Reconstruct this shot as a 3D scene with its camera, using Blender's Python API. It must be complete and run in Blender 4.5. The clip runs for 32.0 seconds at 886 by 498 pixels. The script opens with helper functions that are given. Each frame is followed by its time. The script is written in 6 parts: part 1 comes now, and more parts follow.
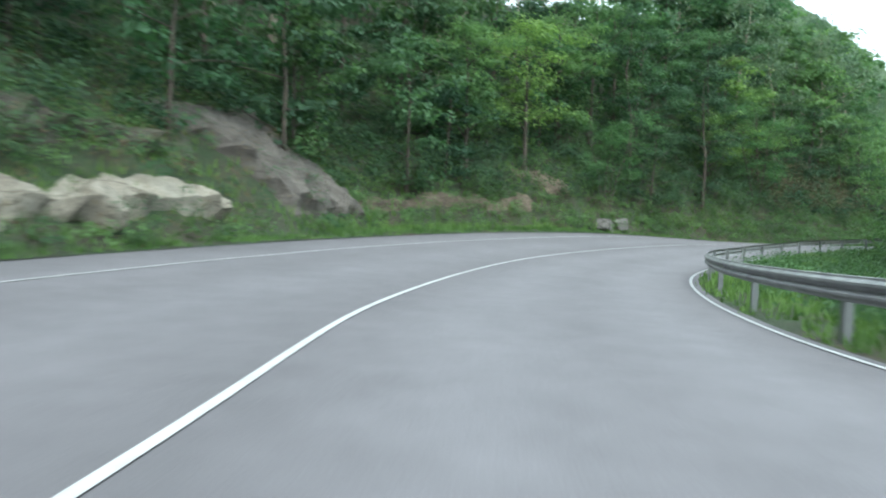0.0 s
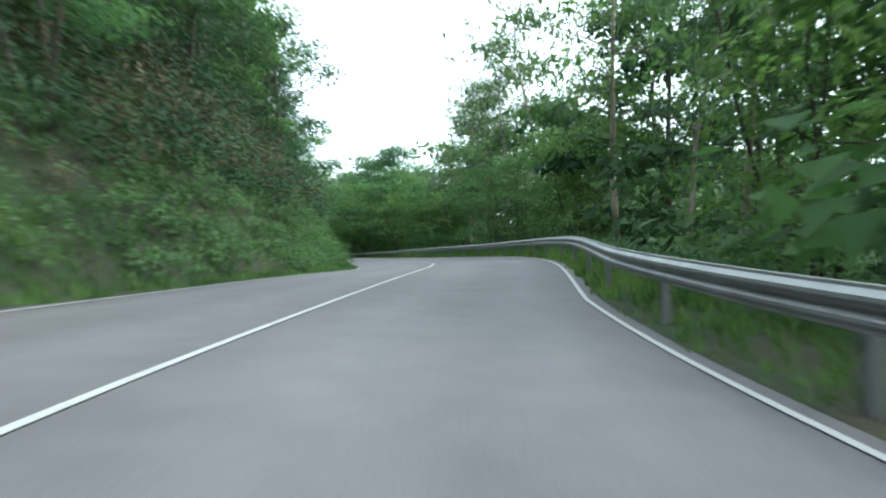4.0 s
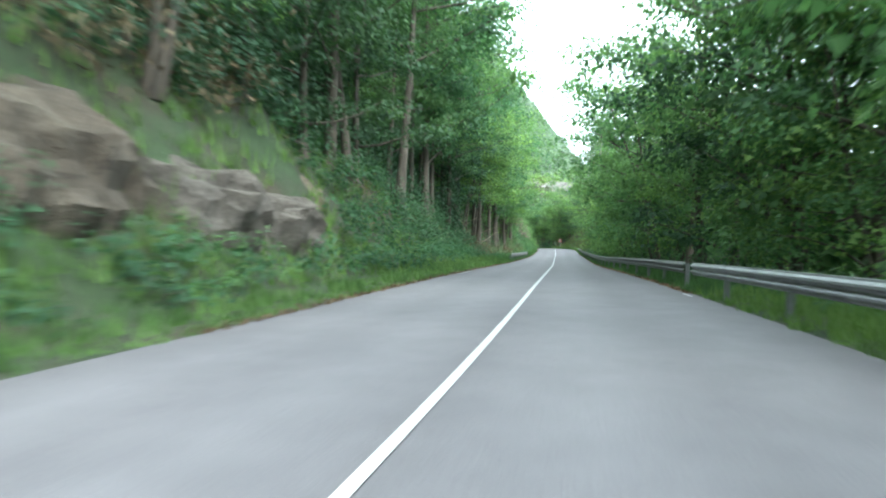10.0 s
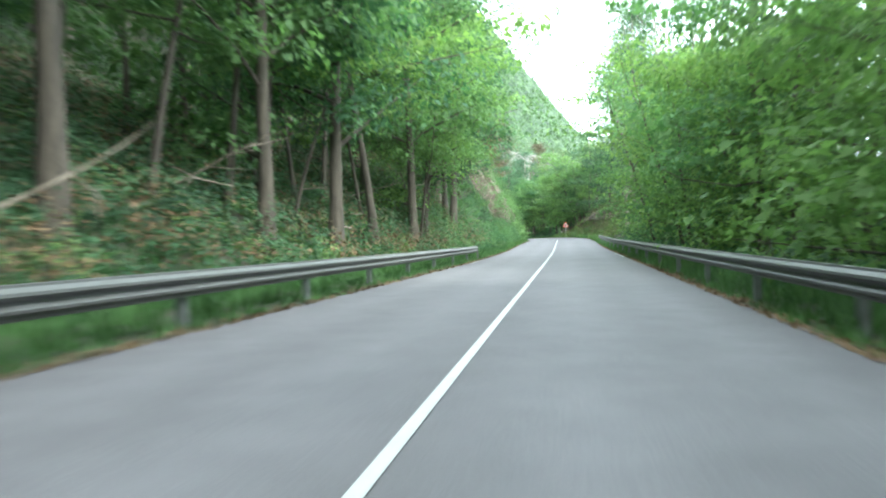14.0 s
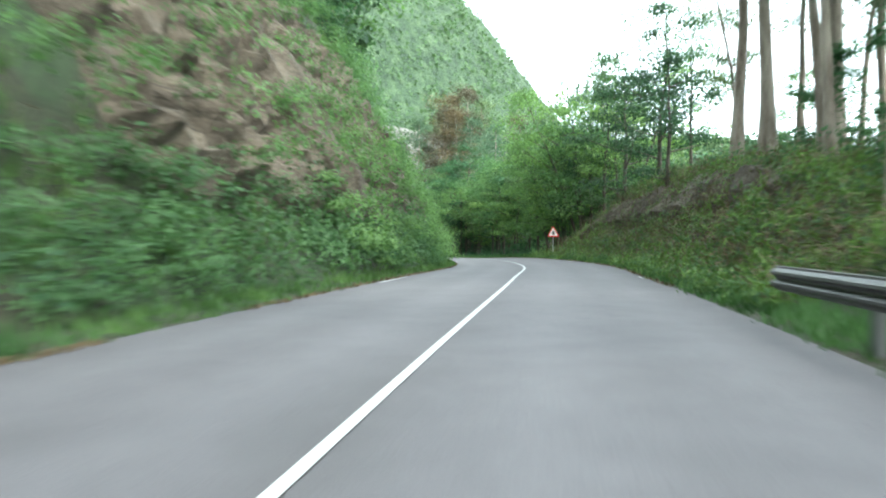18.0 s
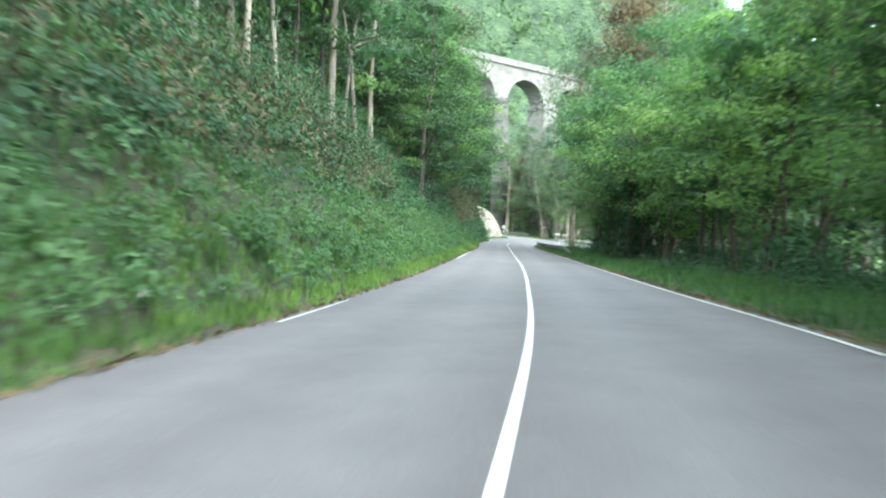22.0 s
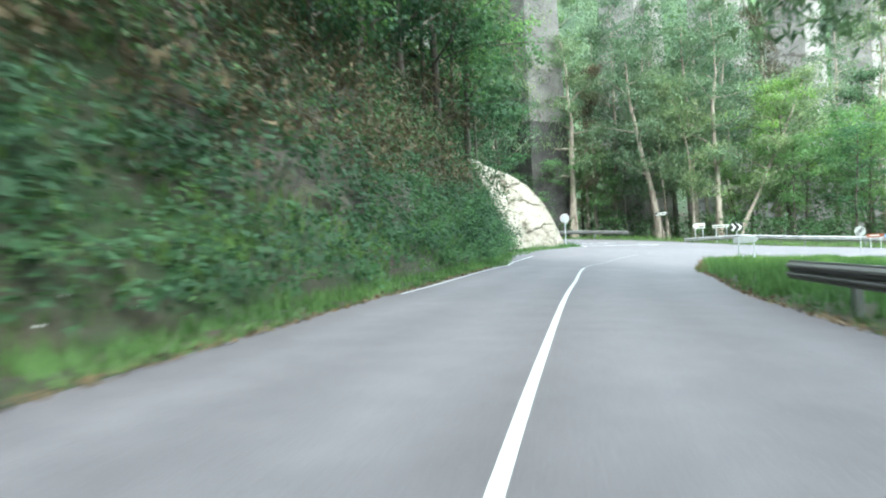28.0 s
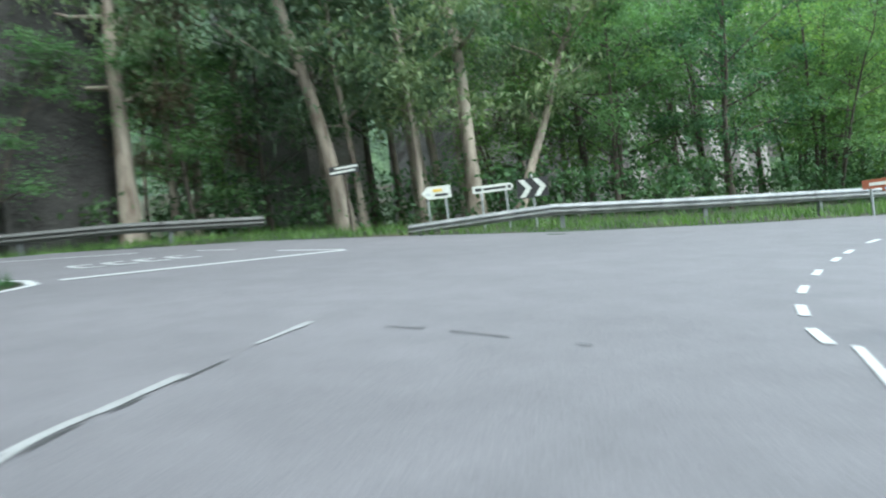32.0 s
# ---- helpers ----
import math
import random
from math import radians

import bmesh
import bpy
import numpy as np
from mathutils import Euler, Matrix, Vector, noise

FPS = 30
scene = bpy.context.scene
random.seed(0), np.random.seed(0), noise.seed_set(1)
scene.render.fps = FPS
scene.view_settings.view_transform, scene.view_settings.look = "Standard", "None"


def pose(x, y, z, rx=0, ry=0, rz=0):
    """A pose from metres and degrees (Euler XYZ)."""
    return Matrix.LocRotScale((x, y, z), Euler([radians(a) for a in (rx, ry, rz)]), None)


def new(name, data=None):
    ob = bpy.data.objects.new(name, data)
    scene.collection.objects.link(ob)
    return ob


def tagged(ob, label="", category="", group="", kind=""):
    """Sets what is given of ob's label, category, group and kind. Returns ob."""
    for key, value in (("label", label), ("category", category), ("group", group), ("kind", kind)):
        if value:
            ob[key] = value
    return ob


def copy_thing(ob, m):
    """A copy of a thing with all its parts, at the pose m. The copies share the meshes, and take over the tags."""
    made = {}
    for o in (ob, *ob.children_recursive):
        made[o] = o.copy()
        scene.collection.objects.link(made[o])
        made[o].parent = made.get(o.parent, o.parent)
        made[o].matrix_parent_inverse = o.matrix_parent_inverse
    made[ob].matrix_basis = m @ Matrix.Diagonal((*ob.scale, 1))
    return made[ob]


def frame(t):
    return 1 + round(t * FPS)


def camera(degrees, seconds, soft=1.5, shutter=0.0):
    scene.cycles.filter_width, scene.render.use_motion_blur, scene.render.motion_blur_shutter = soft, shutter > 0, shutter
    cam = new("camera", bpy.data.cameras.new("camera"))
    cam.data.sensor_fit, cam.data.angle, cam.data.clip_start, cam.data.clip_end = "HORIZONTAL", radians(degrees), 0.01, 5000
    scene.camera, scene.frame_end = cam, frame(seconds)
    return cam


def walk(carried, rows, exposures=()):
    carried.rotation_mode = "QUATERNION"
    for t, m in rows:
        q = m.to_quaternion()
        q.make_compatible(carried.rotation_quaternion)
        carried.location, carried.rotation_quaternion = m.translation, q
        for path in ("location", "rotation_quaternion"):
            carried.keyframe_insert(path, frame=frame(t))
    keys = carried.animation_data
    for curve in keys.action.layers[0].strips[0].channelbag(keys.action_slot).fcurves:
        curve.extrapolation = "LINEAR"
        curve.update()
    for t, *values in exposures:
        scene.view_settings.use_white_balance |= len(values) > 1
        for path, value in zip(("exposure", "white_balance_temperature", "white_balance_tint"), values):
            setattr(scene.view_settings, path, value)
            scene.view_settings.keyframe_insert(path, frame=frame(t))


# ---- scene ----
# A mountain road through wooded cuttings to a junction under a railway viaduct.
cam = camera(64.6, 32.0, soft=2.0, shutter=0.5)
ROWS = [
    (0.0, pose(0.13, 0.04, 1.06, 89.07, -2.34, -0.51)),
    (0.5, pose(0.56, 6.10, 1.08, 88.75, -1.08, -6.12)),
    (1.0, pose(1.73, 12.71, 1.12, 88.70, 0.16, -13.22)),
    (1.5, pose(3.48, 18.59, 1.20, 89.23, 1.50, -20.66)),
    (2.0, pose(6.17, 24.73, 1.41, 89.61, 3.17, -29.18)),
    (2.5, pose(9.21, 30.08, 1.59, 89.73, 3.68, -36.71)),
    (3.0, pose(13.09, 35.52, 1.81, 89.80, 3.93, -43.23)),
    (3.5, pose(17.01, 40.36, 1.98, 90.29, 2.95, -47.38)),
    (5.5, pose(37.38, 56.93, 2.86, 90.30, -1.27, -58.09)),
    (6.0, pose(42.57, 60.95, 2.89, 90.06, -2.22, -55.35)),
    (6.5, pose(47.78, 65.42, 2.92, 89.78, -2.76, -51.32)),
    (7.0, pose(52.93, 70.60, 2.93, 89.58, -3.39, -46.89)),
    (7.5, pose(57.60, 75.85, 2.95, 89.13, -3.86, -39.42)),
    (8.0, pose(62.38, 81.79, 2.98, 89.14, -3.72, -32.76)),
    (8.5, pose(66.63, 87.23, 3.02, 89.31, -3.66, -27.91)),
    (9.0, pose(71.12, 93.15, 3.05, 89.61, -2.76, -26.89)),
    (9.5, pose(75.44, 98.56, 3.10, 89.85, -1.53, -26.65)),
    (10.0, pose(80.11, 104.51, 3.15, 90.10, -0.81, -26.60)),
    (10.5, pose(84.34, 109.98, 3.20, 90.10, -0.12, -26.41)),
    (11.0, pose(88.74, 115.85, 3.23, 90.11, 0.15, -26.40)),
    (11.5, pose(92.93, 121.39, 3.24, 90.12, 0.34, -26.32)),
    (12.0, pose(97.30, 127.52, 3.26, 90.21, 0.73, -25.85)),
    (12.5, pose(101.14, 132.68, 3.30, 90.13, 0.84, -25.63)),
    (13.0, pose(105.41, 138.49, 3.26, 90.03, 0.74, -25.73)),
    (13.5, pose(109.24, 143.92, 3.23, 89.83, 0.94, -25.84)),
    (14.0, pose(113.36, 149.57, 3.22, 89.64, 1.24, -25.94)),
    (14.5, pose(117.10, 154.69, 3.22, 89.24, 1.04, -26.04)),
    (16.5, pose(133.38, 176.84, 3.52, 90.40, -0.68, -26.30)),
    (17.0, pose(138.02, 183.23, 3.58, 90.60, -0.28, -26.50)),
    (17.5, pose(142.43, 189.11, 3.70, 90.70, -0.48, -26.50)),
    (18.0, pose(146.84, 195.40, 3.88, 90.70, -0.68, -26.70)),
    (18.5, pose(150.81, 200.86, 4.09, 90.81, -0.48, -26.80)),
    (19.0, pose(155.03, 206.82, 4.27, 91.00, -0.08, -26.70)),
    (19.5, pose(158.66, 212.02, 4.40, 91.10, -0.58, -26.30)),
    (20.0, pose(162.53, 217.74, 4.49, 90.69, -0.99, -25.21)),
    (20.5, pose(165.81, 223.11, 4.59, 90.35, -1.41, -22.61)),
    (21.0, pose(169.00, 229.17, 4.70, 90.00, -1.83, -18.41)),
    (21.5, pose(171.50, 234.71, 4.78, 89.65, -2.15, -14.61)),
    (22.0, pose(173.73, 240.60, 4.84, 89.32, -2.51, -10.45)),
    (22.5, pose(175.48, 245.87, 4.87, 89.18, -2.48, -7.45)),
    (23.0, pose(177.58, 251.84, 4.86, 89.16, -2.35, -5.95)),
    (23.5, pose(179.26, 257.38, 4.81, 89.52, -1.91, -5.49)),
    (24.0, pose(181.18, 263.44, 4.84, 90.09, -0.67, -5.22)),
    (24.5, pose(182.82, 268.96, 4.89, 90.39, 0.39, -5.21)),
    (25.0, pose(184.64, 275.24, 4.96, 90.59, 1.44, -5.10)),
    (25.5, pose(186.25, 280.80, 5.05, 90.44, 2.12, -4.82)),
    (27.5, pose(193.25, 307.87, 5.43, 90.64, 2.22, -4.18)),
    (28.0, pose(194.93, 314.56, 5.52, 90.66, 2.79, -4.34)),
    (28.5, pose(196.27, 319.71, 5.58, 90.78, 2.37, -4.68)),
    (29.0, pose(197.93, 325.52, 5.66, 90.89, 2.36, -11.90)),
    (29.5, pose(199.48, 330.48, 5.68, 90.64, 2.72, -16.68)),
    (30.0, pose(201.12, 335.20, 5.69, 90.26, 3.27, -20.26)),
    (30.5, pose(202.89, 338.85, 5.76, 89.88, 4.08, -21.98)),
    (31.0, pose(204.58, 342.77, 5.81, 89.51, 5.00, -23.60)),
    (31.5, pose(206.29, 345.83, 5.82, 88.99, 6.06, -25.74)),
    (32.0, pose(208.43, 348.90, 5.82, 88.38, 7.33, -29.67)),
]
walk(cam, ROWS, [(0.0, 2.15, 5900, -3), (3.5, 2.05, 5900, -3), (6.0, 2.3, 5850, -3), (8.0, 2.7, 5850, -3), (10.0, 3.2, 5850, -3), (12.0, 3.4, 5900, -3), (14.0, 3.5, 5950, -3), (17.0, 3.0, 6050, -3), (20.0, 3.15, 6000, -3), (22.0, 3.3, 5950, -3), (25.0, 3.05, 5950, -3), (28.0, 3.3, 5900, -3), (30.0, 3.0, 5850, -3), (32.0, 2.45, 5800, -3)])

# ---- light: bright overcast sky, weak wide sun ----
world = bpy.data.worlds.new("world")
scene.world = world
world.use_nodes = True
wn = world.node_tree.nodes
sky = wn.new("ShaderNodeTexSky")
sky.sky_type = 'NISHITA'
sky.sun_disc = False
sky.sun_elevation, sky.sun_rotation = radians(48), radians(205)
sky.air_density, sky.dust_density, sky.ozone_density = 1.0, 4.0, 0.6
# thin bright cloud over the clear sky
cloud = wn.new("ShaderNodeMix")
cloud.data_type = 'RGBA'
cloud.inputs[0].default_value = 0.8
cloud.inputs[7].default_value = (5.3, 5.6, 5.8, 1)
world.node_tree.links.new(sky.outputs[0], cloud.inputs[6])
world.node_tree.links.new(cloud.outputs[2], wn["Background"].inputs[0])
wn["Background"].inputs[1].default_value = 0.115
sun_data = bpy.data.lights.new("sun", 'SUN')
sun_data.energy, sun_data.angle, sun_data.color = 0.8, radians(20), (1.0, 0.95, 0.87)
sun = new("sun", sun_data)
sun.matrix_world = pose(0, 0, 60, 42, 0, 25)

rng = np.random.default_rng(7)


def lerp(x, table):
    return np.interp(x, [a for a, _ in table], [b for _, b in table])


# ---- the road's line, heights, bank and widths ----
LINE = np.array([
    (-2.6, -26), (-1.9, -12), (-1.2, 3.2), (-0.79, 9.39), (-0.17, 12.95), (0.79, 16.95), (2.99, 23.55), (5.64, 29), (9.05, 34.32), (13.7, 39.93),
    (18.15, 44.63), (21.75, 47.78), (40.91, 60.98), (45.9, 65.01), (55.56, 74.77), (64.46, 85.81), (73.32, 97.46), (82.67, 109.42), (91.41, 121.1), (100, 132.7),
    (108, 143.6), (115.8, 154.4), (140.3, 188.2), (149.2, 200.6), (157.4, 212), (164.75, 222.7), (170.8, 234.1), (175.26, 245.51), (178.92, 257.03), (182.37, 268.84),
    (185.49, 280.46), (190.8, 300.35), (196.11, 320.25), (199.5, 331.81), (202.3, 340.12), (204.9, 346.8), (208.5, 353.2), (212.8, 359.8), (236, 392)])
_len = np.r_[0, np.cumsum(np.hypot(*np.diff(LINE, axis=0).T))]
_tan = np.gradient(LINE, _len, axis=0)
S_ZERO = _len[2] + 1.06


def line_at(s):
    """Points of the centre line at the lengths s, and the unit tangents there."""
    u = np.atleast_1d(np.asarray(s, float)) + S_ZERO
    i = np.clip(np.searchsorted(_len, u) - 1, 0, len(_len) - 2)
    h = (_len[i + 1] - _len[i])[:, None]
    x = (u - _len[i])[:, None] / h
    p, q, m, n = LINE[i], LINE[i + 1], _tan[i] * h, _tan[i + 1] * h
    at = (2 * x**3 - 3 * x**2 + 1) * p + (x**3 - 2 * x**2 + x) * m + (3 * x**2 - 2 * x**3) * q + (x**3 - x**2) * n
    d = (6 * x**2 - 6 * x) * p + (3 * x**2 - 4 * x + 1) * m + (6 * x - 6 * x**2) * q + (3 * x**2 - 2 * x) * n
    return at, d / np.linalg.norm(d, axis=1)[:, None]


FINE_S = np.arange(-30, 455, 0.5)
FINE_P, FINE_T = line_at(FINE_S)
HEIGHT = [(-30, 0.15), (-4, 0), (8.7, 0.04), (22, 0.36), (36, 0.78), (42, 1.05), (48, 1.2), (55, 1.28), (60, 1.44), (65, 1.79), (72, 1.88), (82, 1.9), (92, 1.87), (104, 1.88), (118, 2), (133, 2.08), (147, 2.21), (160, 2.25), (189, 2.17), (206, 2.3), (223, 2.47), (238, 2.65), (253, 3.04), (266, 3.35), (279, 3.54), (292, 3.73), (304, 3.85), (316, 3.77), (322, 3.79), (328, 3.87), (334.6, 3.93), (340.6, 4.05), (352, 4.15), (364, 4.36), (375.7, 4.47), (381, 4.64), (387, 4.61), (392, 4.66), (397, 4.72), (401, 4.79), (405.6, 4.83), (409, 4.82), (413, 4.79), (460, 4.8)]
BANK = [(-30, -.8), (-4, -.6), (8, 1.2), (22, 3.3), (36, 5.5), (42, 5.8), (69, -.9), (76, -2.1), (90, -3.2), (104, -3.1), (126, -1),
        (140, 0), (168, 1), (190, 1.3), (223, -.7), (260, -.1), (286, -1.8), (304, -2.5), (322, -1), (335, .8),
        (376, 1.6), (392, 2.3), (398, 3.2), (406, 4.9), (413, 6)]
CAM_U = [(-30, 1.7), (15, 2.07), (40, 2.4), (60, 2.1), (82, 1), (200, .9), (252, 1.15), (300, .25), (392, .4), (413, 2.2)]
LEFT_W = [(-30, 5.43), (10, 5.43), (15, 5.25), (38, 4.32), (40, 4.18), (55, 3.94), (60, 3.9), (75, 3.41), (76, 3.41), (95, 3.66), (112, 3.45), (125, 3.41), (130, 3.3), (140, 3.1), (150, 3.1), (300, 3.19), (322, 3.32), (336, 3.08), (360, 2.69), (388, 3.36), (396, 3.29), (404, 3.17), (410, 4.48), (416, 7)]
RIGHT_W = [(-30, 5.2), (8, 5.4), (10, 5.4), (30, 5.47), (40, 5.06), (42, 4.93), (60, 3.92), (75, 4.08), (76, 4.08), (95, 4.32), (96, 4.32), (112, 3.86), (130, 3.78), (150, 3.55), (180, 3.2), (250, 3.5), (280, 3.7), (300, 3.35), (312, 3.26), (322, 3.35), (336, 3.41), (340, 3.42), (360, 3.32), (376, 3.18), (388, 3.16), (396, 3.61), (400, 3.65), (404, 3.69), (416, 4.4)]


def soft(table, width=5.0):
    """A rounded version of a table, as a function of the length."""
    x = np.arange(-60, 520, .5)
    y = lerp(x, table)
    k = np.exp(-.5 * (np.arange(-30, 31) * .5 / width) ** 2)
    y = np.convolve(np.pad(y, 30, mode="edge"), k / k.sum(), "valid")
    return lambda s: np.interp(s, x, y)


HEIGHT_AT, BANK_AT = soft(HEIGHT), soft(BANK)


def smooth_step(x, a, b):
    x = np.clip((np.asarray(x, float) - a) / (b - a), 0, 1)
    return x * x * (3 - 2 * x)


def surface(s, u):
    """World place of the road's plane at length s and offset u to the right."""
    s, u = np.broadcast_arrays(np.asarray(s, float), np.asarray(u, float))
    shape = s.shape
    at, d = line_at(s.ravel())
    uu = u.ravel()
    xy = at + np.c_[d[:, 1], -d[:, 0]] * uu[:, None]
    z = road_z(s.ravel(), uu, xy)
    return np.c_[xy, z].reshape(*shape, 3)


def road_z(s, u, xy):
    b = np.tan(np.radians(BANK_AT(s)))
    z = HEIGHT_AT(s) + b * lerp(s, CAM_U) - b * np.clip(u, -9, 9)
    plane = 4.72 + .084 * (xy[:, 1] - 349) - .045 * (xy[:, 0] - 208.5)
    plane = np.where(plane > 6.5, 6.5 + (plane - 6.5) * .3, plane)
    w = smooth_step(s, 398, 420)
    return z * (1 - w) + plane * w


def nearest(xy):
    """Length and offset of world points."""
    xy = np.atleast_2d(xy)
    s, u = np.empty(len(xy)), np.empty(len(xy))
    for a in range(0, len(xy), 4000):
        q = xy[a:a + 4000]
        j = ((q[:, None] - FINE_P[None]) ** 2).sum(2).argmin(1)
        d, t = q - FINE_P[j], FINE_T[j]
        s[a:a + 4000] = FINE_S[j]
        u[a:a + 4000] = d[:, 0] * t[:, 1] - d[:, 1] * t[:, 0]
    return s, u


def bumps(p, scale, octaves=3):
    """Soft noise from -1 to 1 at the rows of p."""
    out, amp, total = np.zeros(len(p)), 1.0, 0.0
    q = np.c_[p, np.zeros((len(p), 3 - p.shape[1]))] / scale
    for o in range(octaves):
        k = 2.0 ** o
        a = q * k
        out += amp * (np.sin(a[:, 0] * 2.1 + 1.7 * np.sin(a[:, 1] * 1.3 + o) + a[:, 2]) * np.cos(a[:, 1] * 1.9 + 1.3 * np.sin(a[:, 0] * 1.1 + 2 * o) - .7 * a[:, 2]))
        total += amp
        amp *= .5
    return out / total


# ---- the banks beside the road ----
TOE = [(-30, 8.5), (10, 8.4), (20, 8.8), (28, 10.5), (36, 9.2), (44, 6.4), (56, 4.9), (76, 4.5), (125, 4.6), (150, 4.5), (185, 5.6),
       (225, 5.4), (240, 4.8), (262, 4.2), (300, 4.4), (370, 4.5), (398, 4.4), (404, 4.5), (410, 5.5), (414, 6.6), (417, 8.4), (424, 13)]
SLOPE_1 = [(-30, 44), (20, 44), (45, 46), (70, 52), (110, 54), (150, 54), (182, 50), (192, 30), (222, 30), (240, 46), (256, 62),
           (290, 62), (306, 50), (350, 46), (370, 56), (400, 62), (424, 62)]
TOP_1 = [(-30, 9), (40, 8), (70, 7), (110, 9), (150, 8), (182, 7), (192, 9), (222, 9), (240, 8), (256, 15), (290, 14), (310, 9), (350, 8),
         (370, 9), (400, 9), (412, 8), (418, 5.5), (424, 2.0)]
SLOPE_2 = [(-30, 36), (180, 36), (200, 30), (250, 34), (300, 36), (400, 36), (416, 30), (424, 14)]


def left_rise(s, d):
    """Height over the road's plane at d metres left of the bank's toe."""
    h1 = lerp(s, TOP_1)
    t1 = np.tan(np.radians(lerp(s, SLOPE_1)))
    t2 = np.tan(np.radians(lerp(s, SLOPE_2)))
    d1 = h1 / t1
    return np.where(d < 0, 0, np.where(d < d1, d * t1, h1 + (d - d1) * t2))


RIGHT_BANK = [(250, 0), (262, 1.0), (290, 1.0), (303, 0)]
FLAT_RIGHT = [(-30, 7), (40, 7), (60, 2.2), (240, 2.0), (252, 2.5), (300, 3.0), (312, 7), (360, 6), (385, 5), (405, 9)]
DROP = [(-30, 22), (50, 24), (80, 30), (240, 30), (300, 14), (340, 14), (400, 12)]


def right_rise(s, d):
    """Height over the road's plane at d metres right of the asphalt's edge."""
    flat = lerp(s, FLAT_RIGHT)
    down = -np.clip(d - flat, 0, 26) * np.tan(np.radians(lerp(s, DROP))) - .03 * np.clip(d, 0, flat)
    k = np.clip(d - .9, 0, None)
    up = np.minimum(k * 1.3, lerp(s, [(255, 1.9), (266, 2.8), (275, 3.7), (288, 4.3), (300, 3.0)])) + np.clip(k - 2.7, 0, 4) * .12 - np.clip(k - 9, 0, 20) * .5
    w = lerp(s, RIGHT_BANK)
    return down * (1 - w) + up * w


def terrain(s, u):
    """World places of the ground at length s and offset u, on either side of the asphalt."""
    s, u = np.broadcast_arrays(np.asarray(s, float), np.asarray(u, float))
    p = surface(s, u)
    flat = p.reshape(-1, 3)
    ss, uu = s.ravel(), u.ravel()
    dl = -uu - lerp(ss, TOE)
    dr = uu - lerp(ss, RIGHT_W) - .25
    rise = np.where(uu < 0, left_rise(ss, dl), np.where(dr > 0, right_rise(ss, np.maximum(dr, 0)), 0))
    n1 = bumps(flat[:, :2], 5.0)
    n2 = bumps(np.c_[ss, rise], 1.7, 3)
    steep = np.where(uu < 0, smooth_step(dl, 0, 2.5), smooth_step(dr, 1, 4) * .6)
    far = np.where(uu < 0, smooth_step(dl, 8, 25), 0)
    rise = rise + steep * (n1 * .55 + n2 * .35) + far * n1 * 1.2
    edge = np.where(uu < 0, -uu - lerp(ss, LEFT_W) - .2, dr)
    lift = smooth_step(edge, 0, .5) * (.03 + .04 * bumps(flat[:, :2], .8, 2)) - .05 * (edge < .01)
    flat[:, 2] += rise + lift
    return flat.reshape(p.shape)


# ---- materials ----
def material(name, build, rough=.9):
    m = bpy.data.materials.new(name)
    m.use_nodes = True
    t = m.node_tree
    b = t.nodes["Principled BSDF"]
    b.inputs["Roughness"].default_value = rough
    build(t, b)
    return m


def node(t, kind, **kw):
    n = t.nodes.new(kind)
    for k, v in kw.items():
        n.inputs[k].default_value = v
    return n


def coords(t, scale=(1, 1, 1)):
    c = t.nodes.new("ShaderNodeNewGeometry")
    m = t.nodes.new("ShaderNodeMapping")
    m.inputs["Scale"].default_value = scale
    t.links.new(c.outputs["Position"], m.inputs["Vector"])
    return m.outputs[0]


def noise_at(t, vec, scale, detail=4, rough=.6, dist=0.0):
    n = node(t, "ShaderNodeTexNoise", Scale=scale, Detail=detail, Roughness=rough, Distortion=dist)
    t.links.new(vec, n.inputs["Vector"])
    return n.outputs["Fac"]


def ramp(t, fac, stops):
    r = t.nodes.new("ShaderNodeValToRGB")
    e = r.color_ramp.elements
    while len(e) < len(stops):
        e.new(.5)
    for el, (pos, col) in zip(e, stops):
        el.position, el.color = pos, (*col, 1)
    t.links.new(fac, r.inputs[0])
    return r.outputs[0]


def mixed(t, fac, a, b, mode='MIX'):
    m = t.nodes.new("ShaderNodeMix")
    m.data_type, m.blend_type = 'RGBA', mode
    for sock, val in ((m.inputs[0], fac), (m.inputs[6], a), (m.inputs[7], b)):
        if hasattr(val, "is_linked"):
            t.links.new(val, sock)
        elif isinstance(val, tuple):
            sock.default_value = (*val, 1)
        else:
            sock.default_value = val
    return m.outputs[2]


def bump(t, b, height, strength=.4, dist=.02):
    n = node(t, "ShaderNodeBump", Strength=strength, Distance=dist)
    t.links.new(height, n.inputs["Height"])
    t.links.new(n.outputs[0], b.inputs["Normal"])


